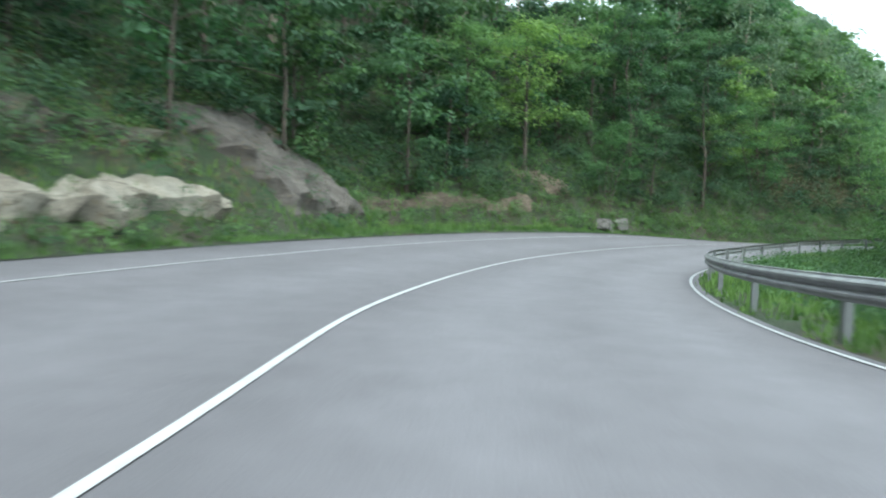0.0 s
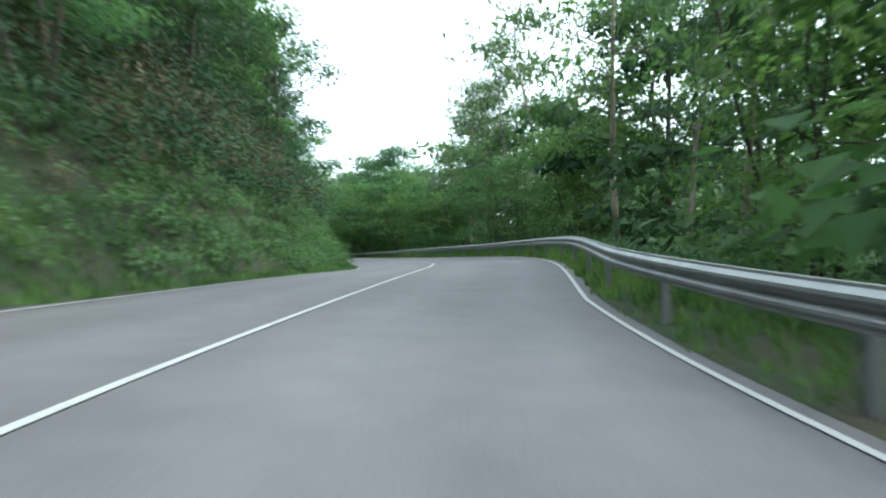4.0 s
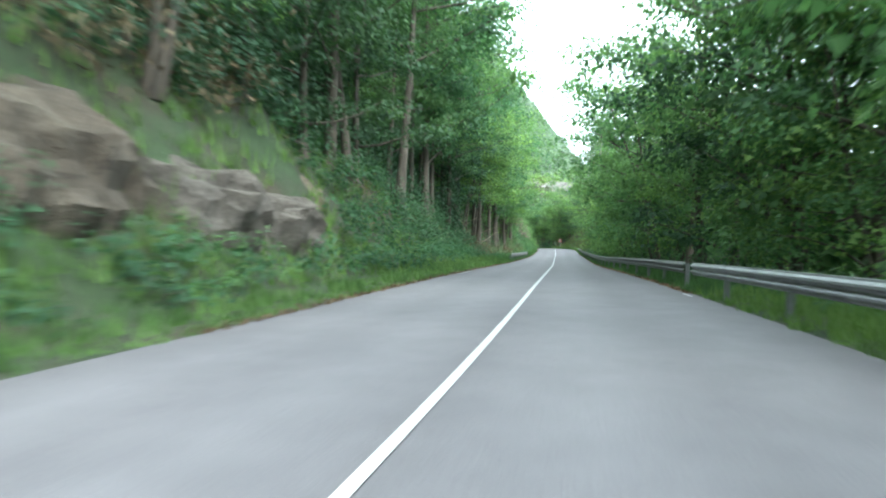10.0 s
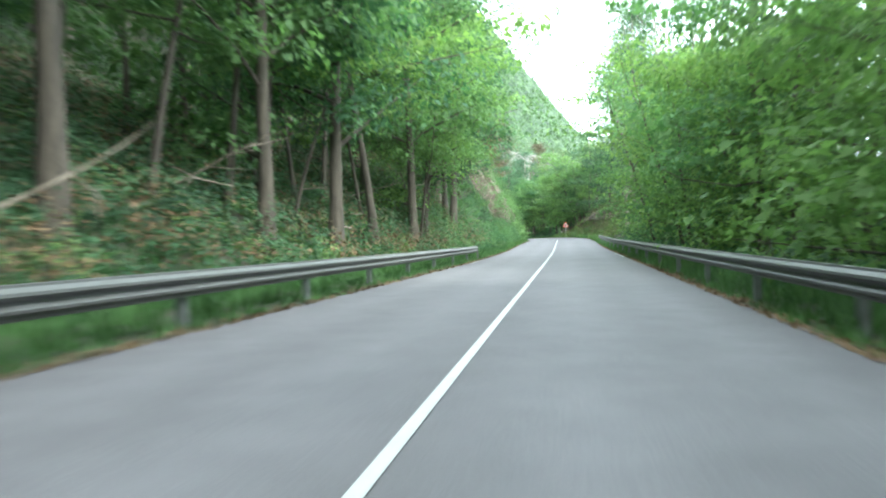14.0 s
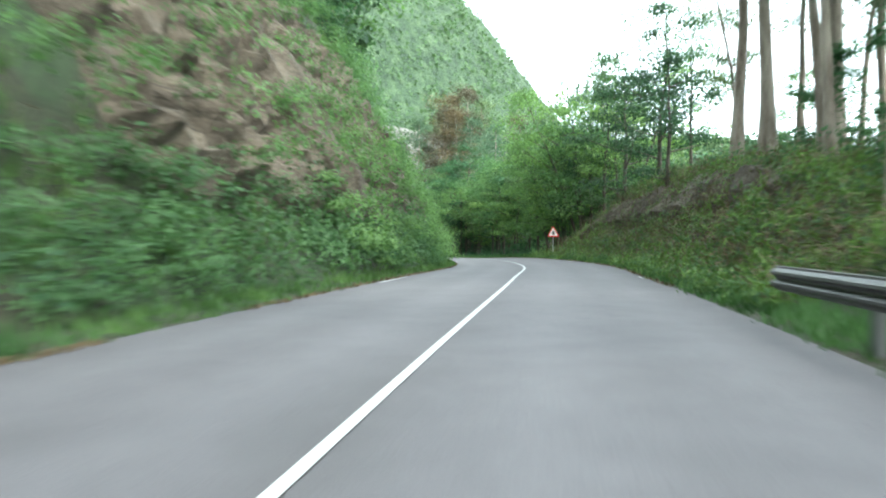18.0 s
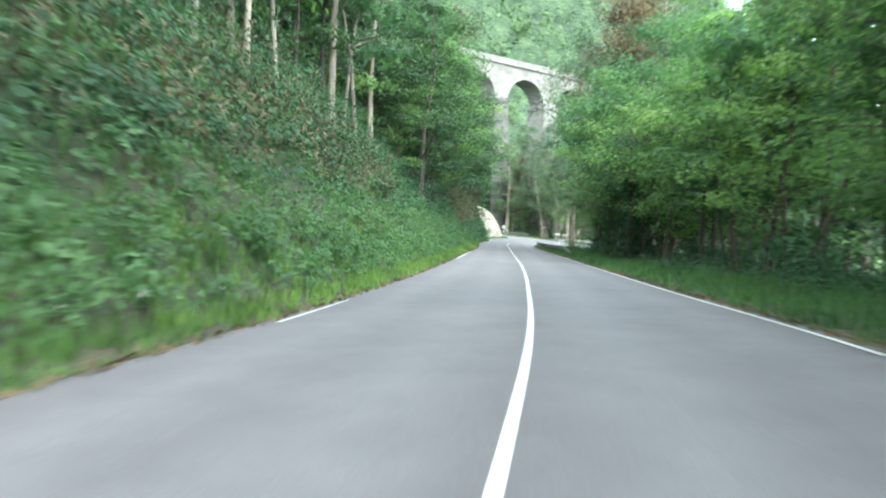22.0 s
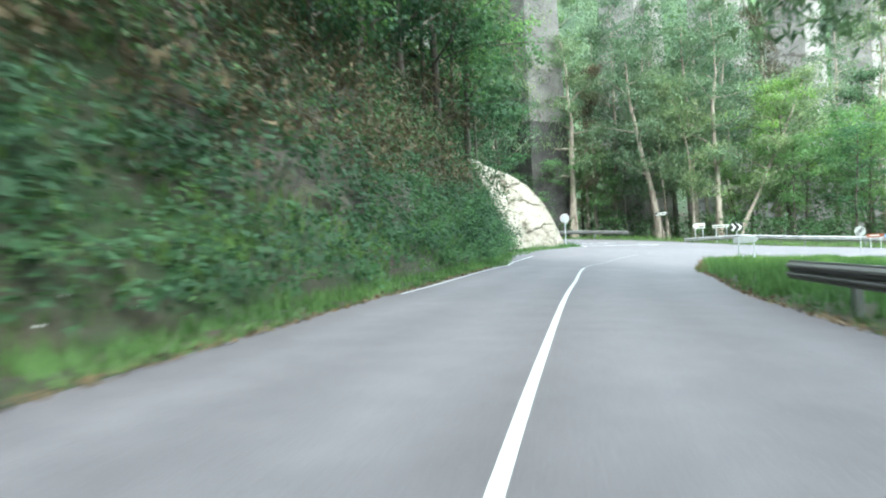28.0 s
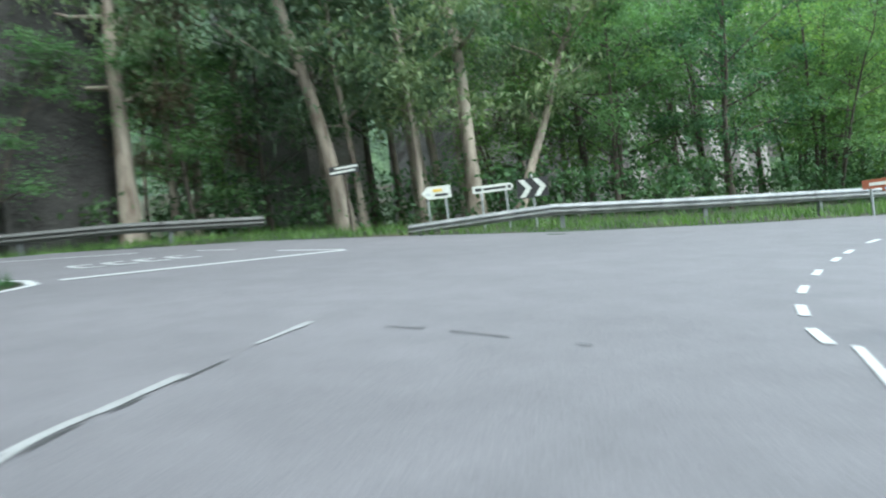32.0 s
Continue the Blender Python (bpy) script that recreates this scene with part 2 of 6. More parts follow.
def asphalt_build(t, b):
    v = coords(t)
    col = ramp(t, noise_at(t, v, .22, 5), [(.3, (.112, .106, .117)), (.7, (.140, .132, .145))])
    grain = ramp(t, noise_at(t, v, 60, 2), [(.3, (.78, .78, .78)), (.7, (1.18, 1.18, 1.18))])
    patch = ramp(t, noise_at(t, v, 1.7, 6), [(.35, (.90, .90, .90)), (.65, (1.06, 1.06, 1.06))])
    at = t.nodes.new("ShaderNodeAttribute")
    at.attribute_name = "wear"
    track = ramp(t, at.outputs["Fac"], [(0, (.70, .69, .69)), (1, (1.12, 1.13, 1.13))])
    col = mixed(t, 1.0, col, track, 'MULTIPLY')
    t.links.new(mixed(t, 1.0, mixed(t, 1.0, col, grain, 'MULTIPLY'), patch, 'MULTIPLY'), b.inputs["Base Color"])
    b.inputs["Roughness"].default_value = .78
    bump(t, b, noise_at(t, v, 45, 3), .5, .008)


def paint_build(t, b):
    v = coords(t)
    wear = noise_at(t, v, 9, 6, .75)
    t.links.new(ramp(t, wear, [(.30, (.22, .225, .23)), (.48, (.42, .425, .43))]), b.inputs["Base Color"])
    b.inputs["Roughness"].default_value = .6


def soil_build(t, b):
    v = coords(t)
    n = noise_at(t, v, .45, 6, .65)
    col = ramp(t, n, [(.30, (.060, .046, .030)), (.42, (.040, .040, .022)), (.55, (.026, .046, .016)), (.78, (.036, .072, .022))])
    fine = ramp(t, noise_at(t, v, 9, 5, .7), [(.3, (.45, .45, .45)), (.7, (1.3, 1.3, 1.3))])
    t.links.new(mixed(t, 1.0, col, fine, 'MULTIPLY'), b.inputs["Base Color"])
    bump(t, b, noise_at(t, v, 6, 6, .7), .9, .12)


def leaf_build(dark, light, trans=.25):
    def build(t, b):
        g = t.nodes.new("ShaderNodeNewGeometry")
        o = t.nodes.new("ShaderNodeObjectInfo")
        # light and dark sprays, with a little change from leaf to leaf
        spray = node(t, "ShaderNodeTexNoise", Scale=.85, Detail=2, Roughness=.5)
        t.links.new(g.outputs["Position"], spray.inputs["Vector"])
        lo = ramp(t, spray.outputs["Fac"], [(.40, (0, 0, 0)), (.60, (1, 1, 1))])
        col = ramp(t, mixed(t, .34, lo, g.outputs["Random Per Island"]), [(0, dark), (1, light)])
        at = t.nodes.new("ShaderNodeAttribute")
        at.attribute_name = "tint"
        add = t.nodes.new("ShaderNodeMath")
        t.links.new(o.outputs["Random"], add.inputs[0])
        t.links.new(at.outputs["Fac"], add.inputs[1])
        frac = t.nodes.new("ShaderNodeMath")
        frac.operation = 'FRACT'
        t.links.new(add.outputs[0], frac.inputs[0])
        tint = ramp(t, frac.outputs[0], [(0, (.68, .80, .82)), (.55, (1.0, 1.0, .95)), (1, (1.38, 1.26, .95))])
        c = mixed(t, 1.0, col, tint, 'MULTIPLY')
        t.links.new(c, b.inputs["Base Color"])
        b.inputs["Roughness"].default_value = .7
        b.inputs["Specular IOR Level"].default_value = .25
        tr = t.nodes.new("ShaderNodeBsdfTranslucent")
        t.links.new(mixed(t, 1.0, c, (1.28, 1.40, .88), 'MULTIPLY'), tr.inputs[0])
        mx = t.nodes.new("ShaderNodeMixShader")
        mx.inputs[0].default_value = trans
        t.links.new(b.outputs[0], mx.inputs[1])
        t.links.new(tr.outputs[0], mx.inputs[2])
        t.links.new(mx.outputs[0], t.nodes["Material Output"].inputs[0])
    return build


def bark_build(a, c, scale=6):
    def build(t, b):
        v = coords(t, (1, 1, .25))
        col = ramp(t, noise_at(t, v, scale, 5, .65), [(.32, a), (.62, c)])
        t.links.new(col, b.inputs["Base Color"])
        bump(t, b, noise_at(t, v, scale * 3, 4), .7, .03)
    return build


def rock_build(stops, scale=.8, cracks=.32):
    def build(t, b):
        v = coords(t, (1, 1, 1.6))
        n = noise_at(t, v, scale, 8, .68, .6)
        col = ramp(t, n, stops)
        fine = ramp(t, noise_at(t, v, 11, 5, .7), [(.3, (.6, .6, .6)), (.7, (1.25, 1.25, 1.25))])
        col = mixed(t, 1.0, col, fine, 'MULTIPLY')
        # clefts between the blocks
        w = t.nodes.new("ShaderNodeTexNoise")
        w.inputs["Scale"].default_value = .7
        w.inputs["Detail"].default_value = 5
        t.links.new(v, w.inputs["Vector"])
        va = t.nodes.new("ShaderNodeVectorMath")
        va.operation = 'MULTIPLY_ADD'
        t.links.new(w.outputs["Color"], va.inputs[0])
        va.inputs[1].default_value = (2.6, 2.6, 2.6)
        t.links.new(v, va.inputs[2])
        vo = t.nodes.new("ShaderNodeTexVoronoi")
        vo.feature = 'DISTANCE_TO_EDGE'
        vo.inputs["Scale"].default_value = cracks
        t.links.new(va.outputs[0], vo.inputs["Vector"])
        cleft = ramp(t, vo.outputs["Distance"], [(0, (.42, .40, .36)), (.022, (1, 1, 1))])
        t.links.new(mixed(t, 1.0, col, cleft, 'MULTIPLY'), b.inputs["Base Color"])
        bump(t, b, noise_at(t, v, 5, 8, .75), 1.0, .12)
    return build


def metal_build(t, b):
    v = coords(t)
    t.links.new(ramp(t, noise_at(t, v, 3, 5), [(.3, (.20, .205, .21)), (.7, (.36, .365, .37))]), b.inputs["Base Color"])
    b.inputs["Metallic"].default_value = .6
    t.links.new(ramp(t, noise_at(t, v, 14, 4), [(.3, (.38, .38, .38)), (.7, (.62, .62, .62))]), b.inputs["Roughness"])


def plain(col, rough=.6, metal=0.0):
    def build(t, b):
        v = coords(t)
        t.links.new(ramp(t, noise_at(t, v, 8, 4), [(.3, tuple(c * .85 for c in col)), (.7, tuple(min(1, c * 1.1) for c in col))]), b.inputs["Base Color"])
        b.inputs["Roughness"].default_value, b.inputs["Metallic"].default_value = rough, metal
    return build


ASPHALT = material("asphalt", asphalt_build)
PAINT = material("road_paint", paint_build)
PAINT_OLD = material("road_paint_worn", plain((.235, .235, .24), .75))
SOIL = material("soil", soil_build)
LEAF_A = material("leaf_green", leaf_build((.038, .078, .042), (.098, .180, .090), .45))
LEAF_B = material("leaf_light", leaf_build((.066, .126, .054), (.158, .258, .112), .5))
LEAF_D = material("leaf_dark", leaf_build((.024, .052, .030), (.062, .114, .062), .35))
LEAF_E = material("leaf_eucalyptus", leaf_build((.056, .098, .066), (.150, .205, .132), .3))
LEAF_DRY = material("leaf_dry", leaf_build((.060, .046, .030), (.150, .120, .076), .1))
GRASS = material("grass_blade", leaf_build((.044, .092, .032), (.118, .206, .072), .35))
LITTER = material("leaf_litter", leaf_build((.075, .045, .025), (.200, .125, .070), .05))
BARK = material("bark_brown", bark_build((.030, .024, .019), (.088, .073, .058)))
BARK_E = material("bark_eucalyptus", bark_build((.12, .092, .072), (.31, .27, .225), 3))
METAL = material("galvanised_steel", metal_build)
METAL_OLD = material("weathered_steel", plain((.13, .13, .128), .55, .45))
METAL_POST = material("post_steel", plain((.15, .16, .165), .6, .4))


# ---- mesh helpers ----
def mesh_from(name, verts, faces, mat, smooth=False):
    me = bpy.data.meshes.new(name)
    verts = np.asarray(verts, np.float32)
    faces = np.asarray(faces, np.int32)
    n = faces.shape[1]
    me.vertices.add(len(verts))
    me.vertices.foreach_set("co", verts.ravel())
    me.loops.add(faces.size)
    me.loops.foreach_set("vertex_index", faces.ravel())
    me.polygons.add(len(faces))
    me.polygons.foreach_set("loop_start", np.arange(0, faces.size, n, dtype=np.int32))
    me.polygons.foreach_set("use_smooth", np.full(len(faces), smooth))
    me.update(calc_edges=True)
    me.materials.append(mat)
    return me


def grid_faces(rows, cols):
    i = np.arange(rows * cols).reshape(rows, cols)
    return np.stack([i[:-1, :-1], i[1:, :-1], i[1:, 1:], i[:-1, 1:]], -1).reshape(-1, 4)


def part(name, me, parent, label=""):
    ob = new(name, me)
    ob.parent = parent
    if label:
        ob["label"] = label
    return ob


def tube(points, radii, sides=8):
    """Vertices and faces of a bent tapered tube."""
    points, radii = np.asarray(points, float), np.asarray(radii, float)
    d = np.gradient(points, axis=0)
    d /= np.linalg.norm(d, axis=1)[:, None] + 1e-9
    ref = np.where(np.abs(d[:, 2:3]) > .9, [[1., 0, 0]], [[0, 0, 1.]])
    a = np.cross(d, ref)
    a /= np.linalg.norm(a, axis=1)[:, None]
    b = np.cross(d, a)
    w = np.linspace(0, 2 * np.pi, sides, endpoint=False)
    ring = points[:, None] + radii[:, None, None] * (np.cos(w)[None, :, None] * a[:, None] + np.sin(w)[None, :, None] * b[:, None])
    i = np.arange(len(points) * sides).reshape(len(points), sides)
    j = np.roll(i, -1, 1)
    return ring.reshape(-1, 3), np.stack([i[:-1], j[:-1], j[1:], i[1:]], -1).reshape(-1, 4)


def joined(pieces):
    vs, fs, n = [], [], 0
    for v, fc in pieces:
        vs.append(v)
        fs.append(np.asarray(fc) + n)
        n += len(v)
    return np.vstack(vs), np.vstack(fs)


def leaves(centres, size, r, droop=.2, narrow=.55, up=None):
    """Diamond leaves, each a folded four-cornered blade, at the given places."""
    n = len(centres)
    a = r.normal(size=(n, 3))
    a[:, 2] -= droop
    a /= np.linalg.norm(a, axis=1)[:, None]
    b = np.cross(a, r.normal(size=(n, 3)) * .6 + (np.array([0, 0, 1.0]) if up is None else up))
    b /= np.linalg.norm(b, axis=1)[:, None] + 1e-9
    c = np.cross(a, b)
    L = size * r.uniform(.6, 1.35, (n, 1))
    w = L * narrow * .5
    tip, base = centres + a * L * .5, centres - a * L * .5
    l, q = centres + b * w + c * L * .08, centres - b * w + c * L * .08
    v = np.stack([base, q, tip, l], 1).reshape(-1, 3)
    return v, np.arange(n * 4).reshape(n, 4)


def small_leaves(centres, size, r, droop=.2, narrow=.55, out=None):
    """Small pointed leaves of one triangle each, for dense foliage; out: the ways that their upper sides look."""
    n = len(centres)
    a = r.normal(size=(n, 3))
    a[:, 2] -= droop
    up = r.normal(size=(n, 3)) * .6 + np.array([0, 0, 1.0])
    if out is not None:
        up = out + r.normal(size=(n, 3)) * .38
        a -= up * ((a * up).sum(1) / ((up * up).sum(1) + 1e-9))[:, None]
    a /= np.linalg.norm(a, axis=1)[:, None] + 1e-9
    b = np.cross(a, up)
    b /= np.linalg.norm(b, axis=1)[:, None] + 1e-9
    L = size * r.uniform(.6, 1.4, (n, 1))
    w = L * narrow * .62
    v = np.stack([centres - a * L * .4 - b * w, centres + a * L * .6, centres - a * L * .2 + b * w], 1).reshape(-1, 3)
    return v, np.arange(n * 3).reshape(n, 3)


def dome(n, r, low=-.25):
    """Ways from the middle of a leafy spray to its outside, more of them upwards."""
    d = r.normal(size=(n, 3))
    d /= np.linalg.norm(d, axis=1)[:, None] + 1e-9
    d[:, 2] = np.where(d[:, 2] < low, -d[:, 2], d[:, 2])
    return d


# ---- road, markings ----
def ribbon(name, s0, s1, step, us, mat, lift=0.0, smooth=True):
    s = np.arange(s0, s1 + step * .5, step)
    cols = np.stack([np.broadcast_to(np.asarray(u(s) if callable(u) else np.full(len(s), u)), s.shape) for u in us], 1)
    p = surface(np.repeat(s[:, None], cols.shape[1], 1), cols)
    p[..., 2] += lift
    return mesh_from(name, p.reshape(-1, 3), grid_faces(len(s), cols.shape[1])[:, ::-1], mat, smooth)


def shoulder(s):
    return -(lerp(s, LEFT_W) + lerp(s, [(-30, 2.4), (30, 2.6), (45, 1.3), (60, .22), (460, .22)]))


def edge_r(s):
    return lerp(s, RIGHT_W) + .22


def wheel_wear(me, cols, s0, step):
    """Lighter polished wheel tracks between the lines, as an attribute across the road; the newer surface in the woods is darker."""
    rows = len(me.vertices) // len(cols)
    s = s0 + step * np.arange(rows)
    newer = .42 * smooth_step(s, 222, 240) * (1 - smooth_step(s, 384, 400)) + .25 * smooth_step(s, 150, 170) * (1 - smooth_step(s, 222, 240))
    value = np.asarray(cols)[None] - newer[:, None]
    a = me.attributes.new("wear", 'FLOAT', 'POINT')
    a.data.foreach_set("value", value.astype(np.float32).ravel())
    return me


LANES = np.array([-1.0, -.86, -.72, -.5, -.28, -.12, 0, .12, .28, .5, .72, .86, 1.0])
road = tagged(new("road", wheel_wear(ribbon("road", -30, 405, 1.0, [(lambda s, k=k: -shoulder(s) * k) if k < 0 else (lambda s, k=k: edge_r(s) * k) for k in LANES], ASPHALT), [.35, .55, .9, .55, .9, .6, .35, .6, .9, .55, .9, .55, .35], -30, 1.0)),
              "grey worn asphalt road winding between wooded banks", "road", kind="structure")


def line_strip(name, s0, s1, off, width):
    return ribbon(name, s0, s1, .6, [lambda s: off(s) - width / 2, lambda s: off(s) + width / 2], PAINT, .012)


tagged(new("centre_line", line_strip("centre_line", -30, 402.5, lambda s: lerp(s, [(394, 0), (400, -.15), (402.5, -.24)]), .086)), "continuous white painted centre line on the asphalt", "road marking", kind="structure")


def worn_line(name, off, whole, keep, seed):
    """An edge line: whole over the stretches given, elsewhere broken into worn pieces."""
    r = np.random.default_rng(seed)
    vs, fs, n, s = [], [], 0, -30.0
    while s < 402:
        L = r.uniform(.5, 4.5)
        full = any(a <= s < b for a, b in whole)
        if full or r.uniform() < keep:
            m = np.linspace(s, min(s + L, 403), 5)
            w = np.full(5, .038) if full else .045 * r.uniform(.45, 1.0, 5)
            c = off(m) + (0 if full else r.uniform(-.012, .012))
            q = surface(np.c_[m, m], np.c_[c - w, c + w]).reshape(-1, 3)
            q[:, 2] += .012
            vs.append(q)
            fs.append(grid_faces(5, 2)[:, ::-1] + n)
            n += 10
        s += L if full else L * 1.1
    return mesh_from(name, np.vstack(vs), np.vstack(fs), PAINT)


tagged(new("edge_line_left", worn_line("edge_line_left", lambda s: -lerp(s, LEFT_W), [(-30, 104), (330, 343), (385, 404)], .07, 61)), "thin white painted line along the road's edge, worn away in places", "road marking", kind="structure")
tagged(new("edge_line_right", worn_line("edge_line_right", lambda s: lerp(s, RIGHT_W), [(-30, 84), (304, 352)], .16, 62)), "thin white painted line along the road's edge, worn away in places", "road marking", kind="structure")

# ---- ground ----
def ground_sheet(name, s0, s1, us, label):
    s = np.arange(s0, s1 + .1, .8)
    cols = us(s)
    p = terrain(np.repeat(s[:, None], cols.shape[1], 1), cols)
    me = mesh_from(name, p.reshape(-1, 3), grid_faces(len(s), cols.shape[1]), SOIL, True)
    return tagged(new(name, me), label, "ground", kind="structure")


def left_cols(s):
    d = np.r_[np.linspace(0, 1, 4), np.linspace(1.5, 16, 30), np.linspace(17, 37, 15)]
    return -(-shoulder(s)[:, None] - .12 + d[None])


def right_cols(s):
    d = np.r_[np.linspace(0, 1, 4), np.linspace(1.5, 12, 20), np.linspace(13.5, 40, 14)]
    return edge_r(s)[:, None] - .12 + d[None]


ground_sheet("ground_left", -30, 424, left_cols, "steep wooded hillside of soil, grass and leaf litter")
ground_sheet("ground_right", -30, 406, right_cols, "grassy verge falling to the wooded valley")

# junction: asphalt area and the ground round it
def junction_z(x, y):
    xy = np.c_[np.ravel(x), np.ravel(y)]
    s, u = nearest(xy)
    return road_z(s, u, xy).reshape(np.shape(x))


def polygon_area(name, corners, mat, lift, step=1.0):
    bm = bmesh.new()
    vs = [bm.verts.new((x, y, 0)) for x, y in corners]
    f = bm.faces.new(vs)
    bmesh.ops.triangulate(bm, faces=[f])
    for _ in range(4):
        long = [e for e in bm.edges if e.calc_length() > step * 1.6]
        if not long:
            break
        bmesh.ops.subdivide_edges(bm, edges=long, cuts=1, use_grid_fill=False)
        bmesh.ops.triangulate(bm, faces=bm.faces[:])
    xy = np.array([v.co[:2] for v in bm.verts])
    s, _ = nearest(xy)
    z = junction_z(xy[:, 0], xy[:, 1]) + lift - .02 + .035 * smooth_step(s, 401.5, 404.6)
    for v, h in zip(bm.verts, z):
        v.co.z = h
    me = bpy.data.meshes.new(name)
    bm.normal_update()
    bm.to_mesh(me)
    bm.free()
    me.materials.append(mat)
    a = me.attributes.new("wear", 'FLOAT', 'POINT')
    a.data.foreach_set("value", np.full(len(me.vertices), .62, np.float32))
    return me


# viaduct stone with the shade on the near pier's foot put into its colour
STONE_D = material("shaded_pier_stone", rock_build([(.3, (.028, .027, .026)), (.55, (.050, .047, .045)), (.8, (.085, .08, .075))], .8, .6))
STONE = material("viaduct_stone", rock_build([(.3, (.15, .14, .13)), (.55, (.26, .245, .23)), (.8, (.37, .35, .33))], .35, .05))
# viaduct stone darkened less, for the lighter shade higher on the near pier
STONE_M = material("part_shaded_viaduct_stone", rock_build([(.3, (.080, .076, .072)), (.5, (.135, .128, .12)), (.8, (.23, .22, .21))], .25, .3))
ROCK_W = material("pale_rock", rock_build([(.28, (.12, .103, .082)), (.42, (.25, .222, .18)), (.6, (.36, .33, .275)), (.8, (.46, .43, .37))], .45, .30))
ROCK_E = material("earthy_brown_rock", rock_build([(.3, (.038, .030, .022)), (.5, (.080, .064, .048)), (.66, (.125, .104, .08)), (.82, (.21, .18, .14))], .6))
ROCK_B = material("brown_rock", rock_build([(.3, (.055, .043, .032)), (.5, (.125, .098, .073)), (.66, (.21, .172, .13)), (.82, (.33, .29, .235))], .6))
FAR_LEAF = material("far_forest_leaf", leaf_build((.060, .115, .060), (.120, .190, .090), .2))

def canopy_build(t, b):
    v = coords(t)
    crown = ramp(t, noise_at(t, v, .16, 5, .7), [(.34, (.026, .050, .026)), (.5, (.055, .096, .046)), (.68, (.115, .170, .080))])
    twig = ramp(t, noise_at(t, v, 1.1, 4, .75), [(.3, (.45, .48, .5)), (.7, (1.3, 1.3, 1.25))])
    t.links.new(mixed(t, 1.0, crown, twig, 'MULTIPLY'), b.inputs["Base Color"])
    bump(t, b, noise_at(t, v, .5, 5, .7), 1.0, 2.5)


CANOPY = material("far_canopy", canopy_build)

# asphalt of the junction with the side road and the road going on
JUNCTION = [(198.2, 339.8), (206.0, 338.6), (206.9, 341.2), (208.3, 344.1), (209.3, 346.4), (210.3, 348.5), (211.3, 350.1), (213.4, 351.2), (217, 351.4), (222, 350.6), (230, 347.5), (246, 341),
            (250, 349), (251, 358), (237, 357.4), (229, 358.4), (223.4, 360.2), (219.8, 362.4), (216.4, 366.2), (213.6, 368.6), (207, 370.6), (198, 372.6), (190, 374.2),
            (189, 368), (198, 366.2), (204, 364.8), (207.2, 363.6), (208.2, 362.2), (208.0, 360.9), (207.0, 359.9), (204.3, 357.9), (202.3, 355.6), (201.0, 351.6), (199.4, 346.4)]
tagged(new("junction_road", polygon_area("junction_road", JUNCTION, ASPHALT, 0)), "wide grey asphalt area where the roads meet", "road", kind="structure")


def junction_ground():
    xs, ys = np.arange(150, 345, 1.5), np.arange(326, 480, 1.5)
    gx, gy = np.meshgrid(xs, ys)
    xy = np.c_[gx.ravel(), gy.ravel()]
    s, u = nearest(xy)
    z = road_z(s, u, xy) - .06
    # beyond the rails the ground is grass, then falls to the stream
    back = np.clip(gy - np.where(gx < 218, 370.5 + (214.7 - gx) * .22, 361.3 + np.clip(218 - gx, -4, 0) * -.6), 0, 60).ravel()
    z = z + np.where(back > 0, .06 + .05 * bumps(xy, 1.1), 0) - np.clip(back - 7, 0, 22) * .22 + np.clip(back - 40, 0, 40) * .5
    side = np.clip(xy[:, 0] - 258, 0, 60) * .1
    z = np.minimum(z, 7.0 + np.clip(back - 40, 0, 40) * .5) - side
    keep_v = (s > 403.5) & ~((s < 416) & (u < -7))
    f = grid_faces(len(ys), len(xs))
    f = f[keep_v[f].all(1)][:, ::-1]
    return mesh_from("junction_ground", np.c_[xy, z], f, SOIL, True)


tagged(new("ground_junction", junction_ground()), "grassy ground round the road junction", "ground", kind="structure")


def ground_z(x, y):
    """Height of the built ground at a world place."""
    s, u = nearest([[x, y]])
    if s[0] > 405:
        xy = np.array([[x, y]])
        return float(road_z(s, u, xy)[0])
    return float(terrain(s, u)[0, 2])


# valley floor to the horizon
def valley_sheet():
    r = np.r_[0, np.geomspace(20, 2600, 26)]
    w = np.linspace(0, 2 * np.pi, 61)
    gr, gw = np.meshgrid(r, w, indexing="ij")
    x, y = 150 + gr * np.cos(gw), 200 + gr * np.sin(gw)
    z = -15 + bumps(np.c_[x.ravel(), y.ravel()], 160).reshape(x.shape) * 3 * smooth_step(gr, 150, 600)
    return mesh_from("valley", np.c_[x.ravel(), y.ravel(), z.ravel()], grid_faces(len(r), len(w)), SOIL, True)


tagged(new("ground_valley", valley_sheet()), "green valley floor reaching to the horizon", "ground", kind="structure")


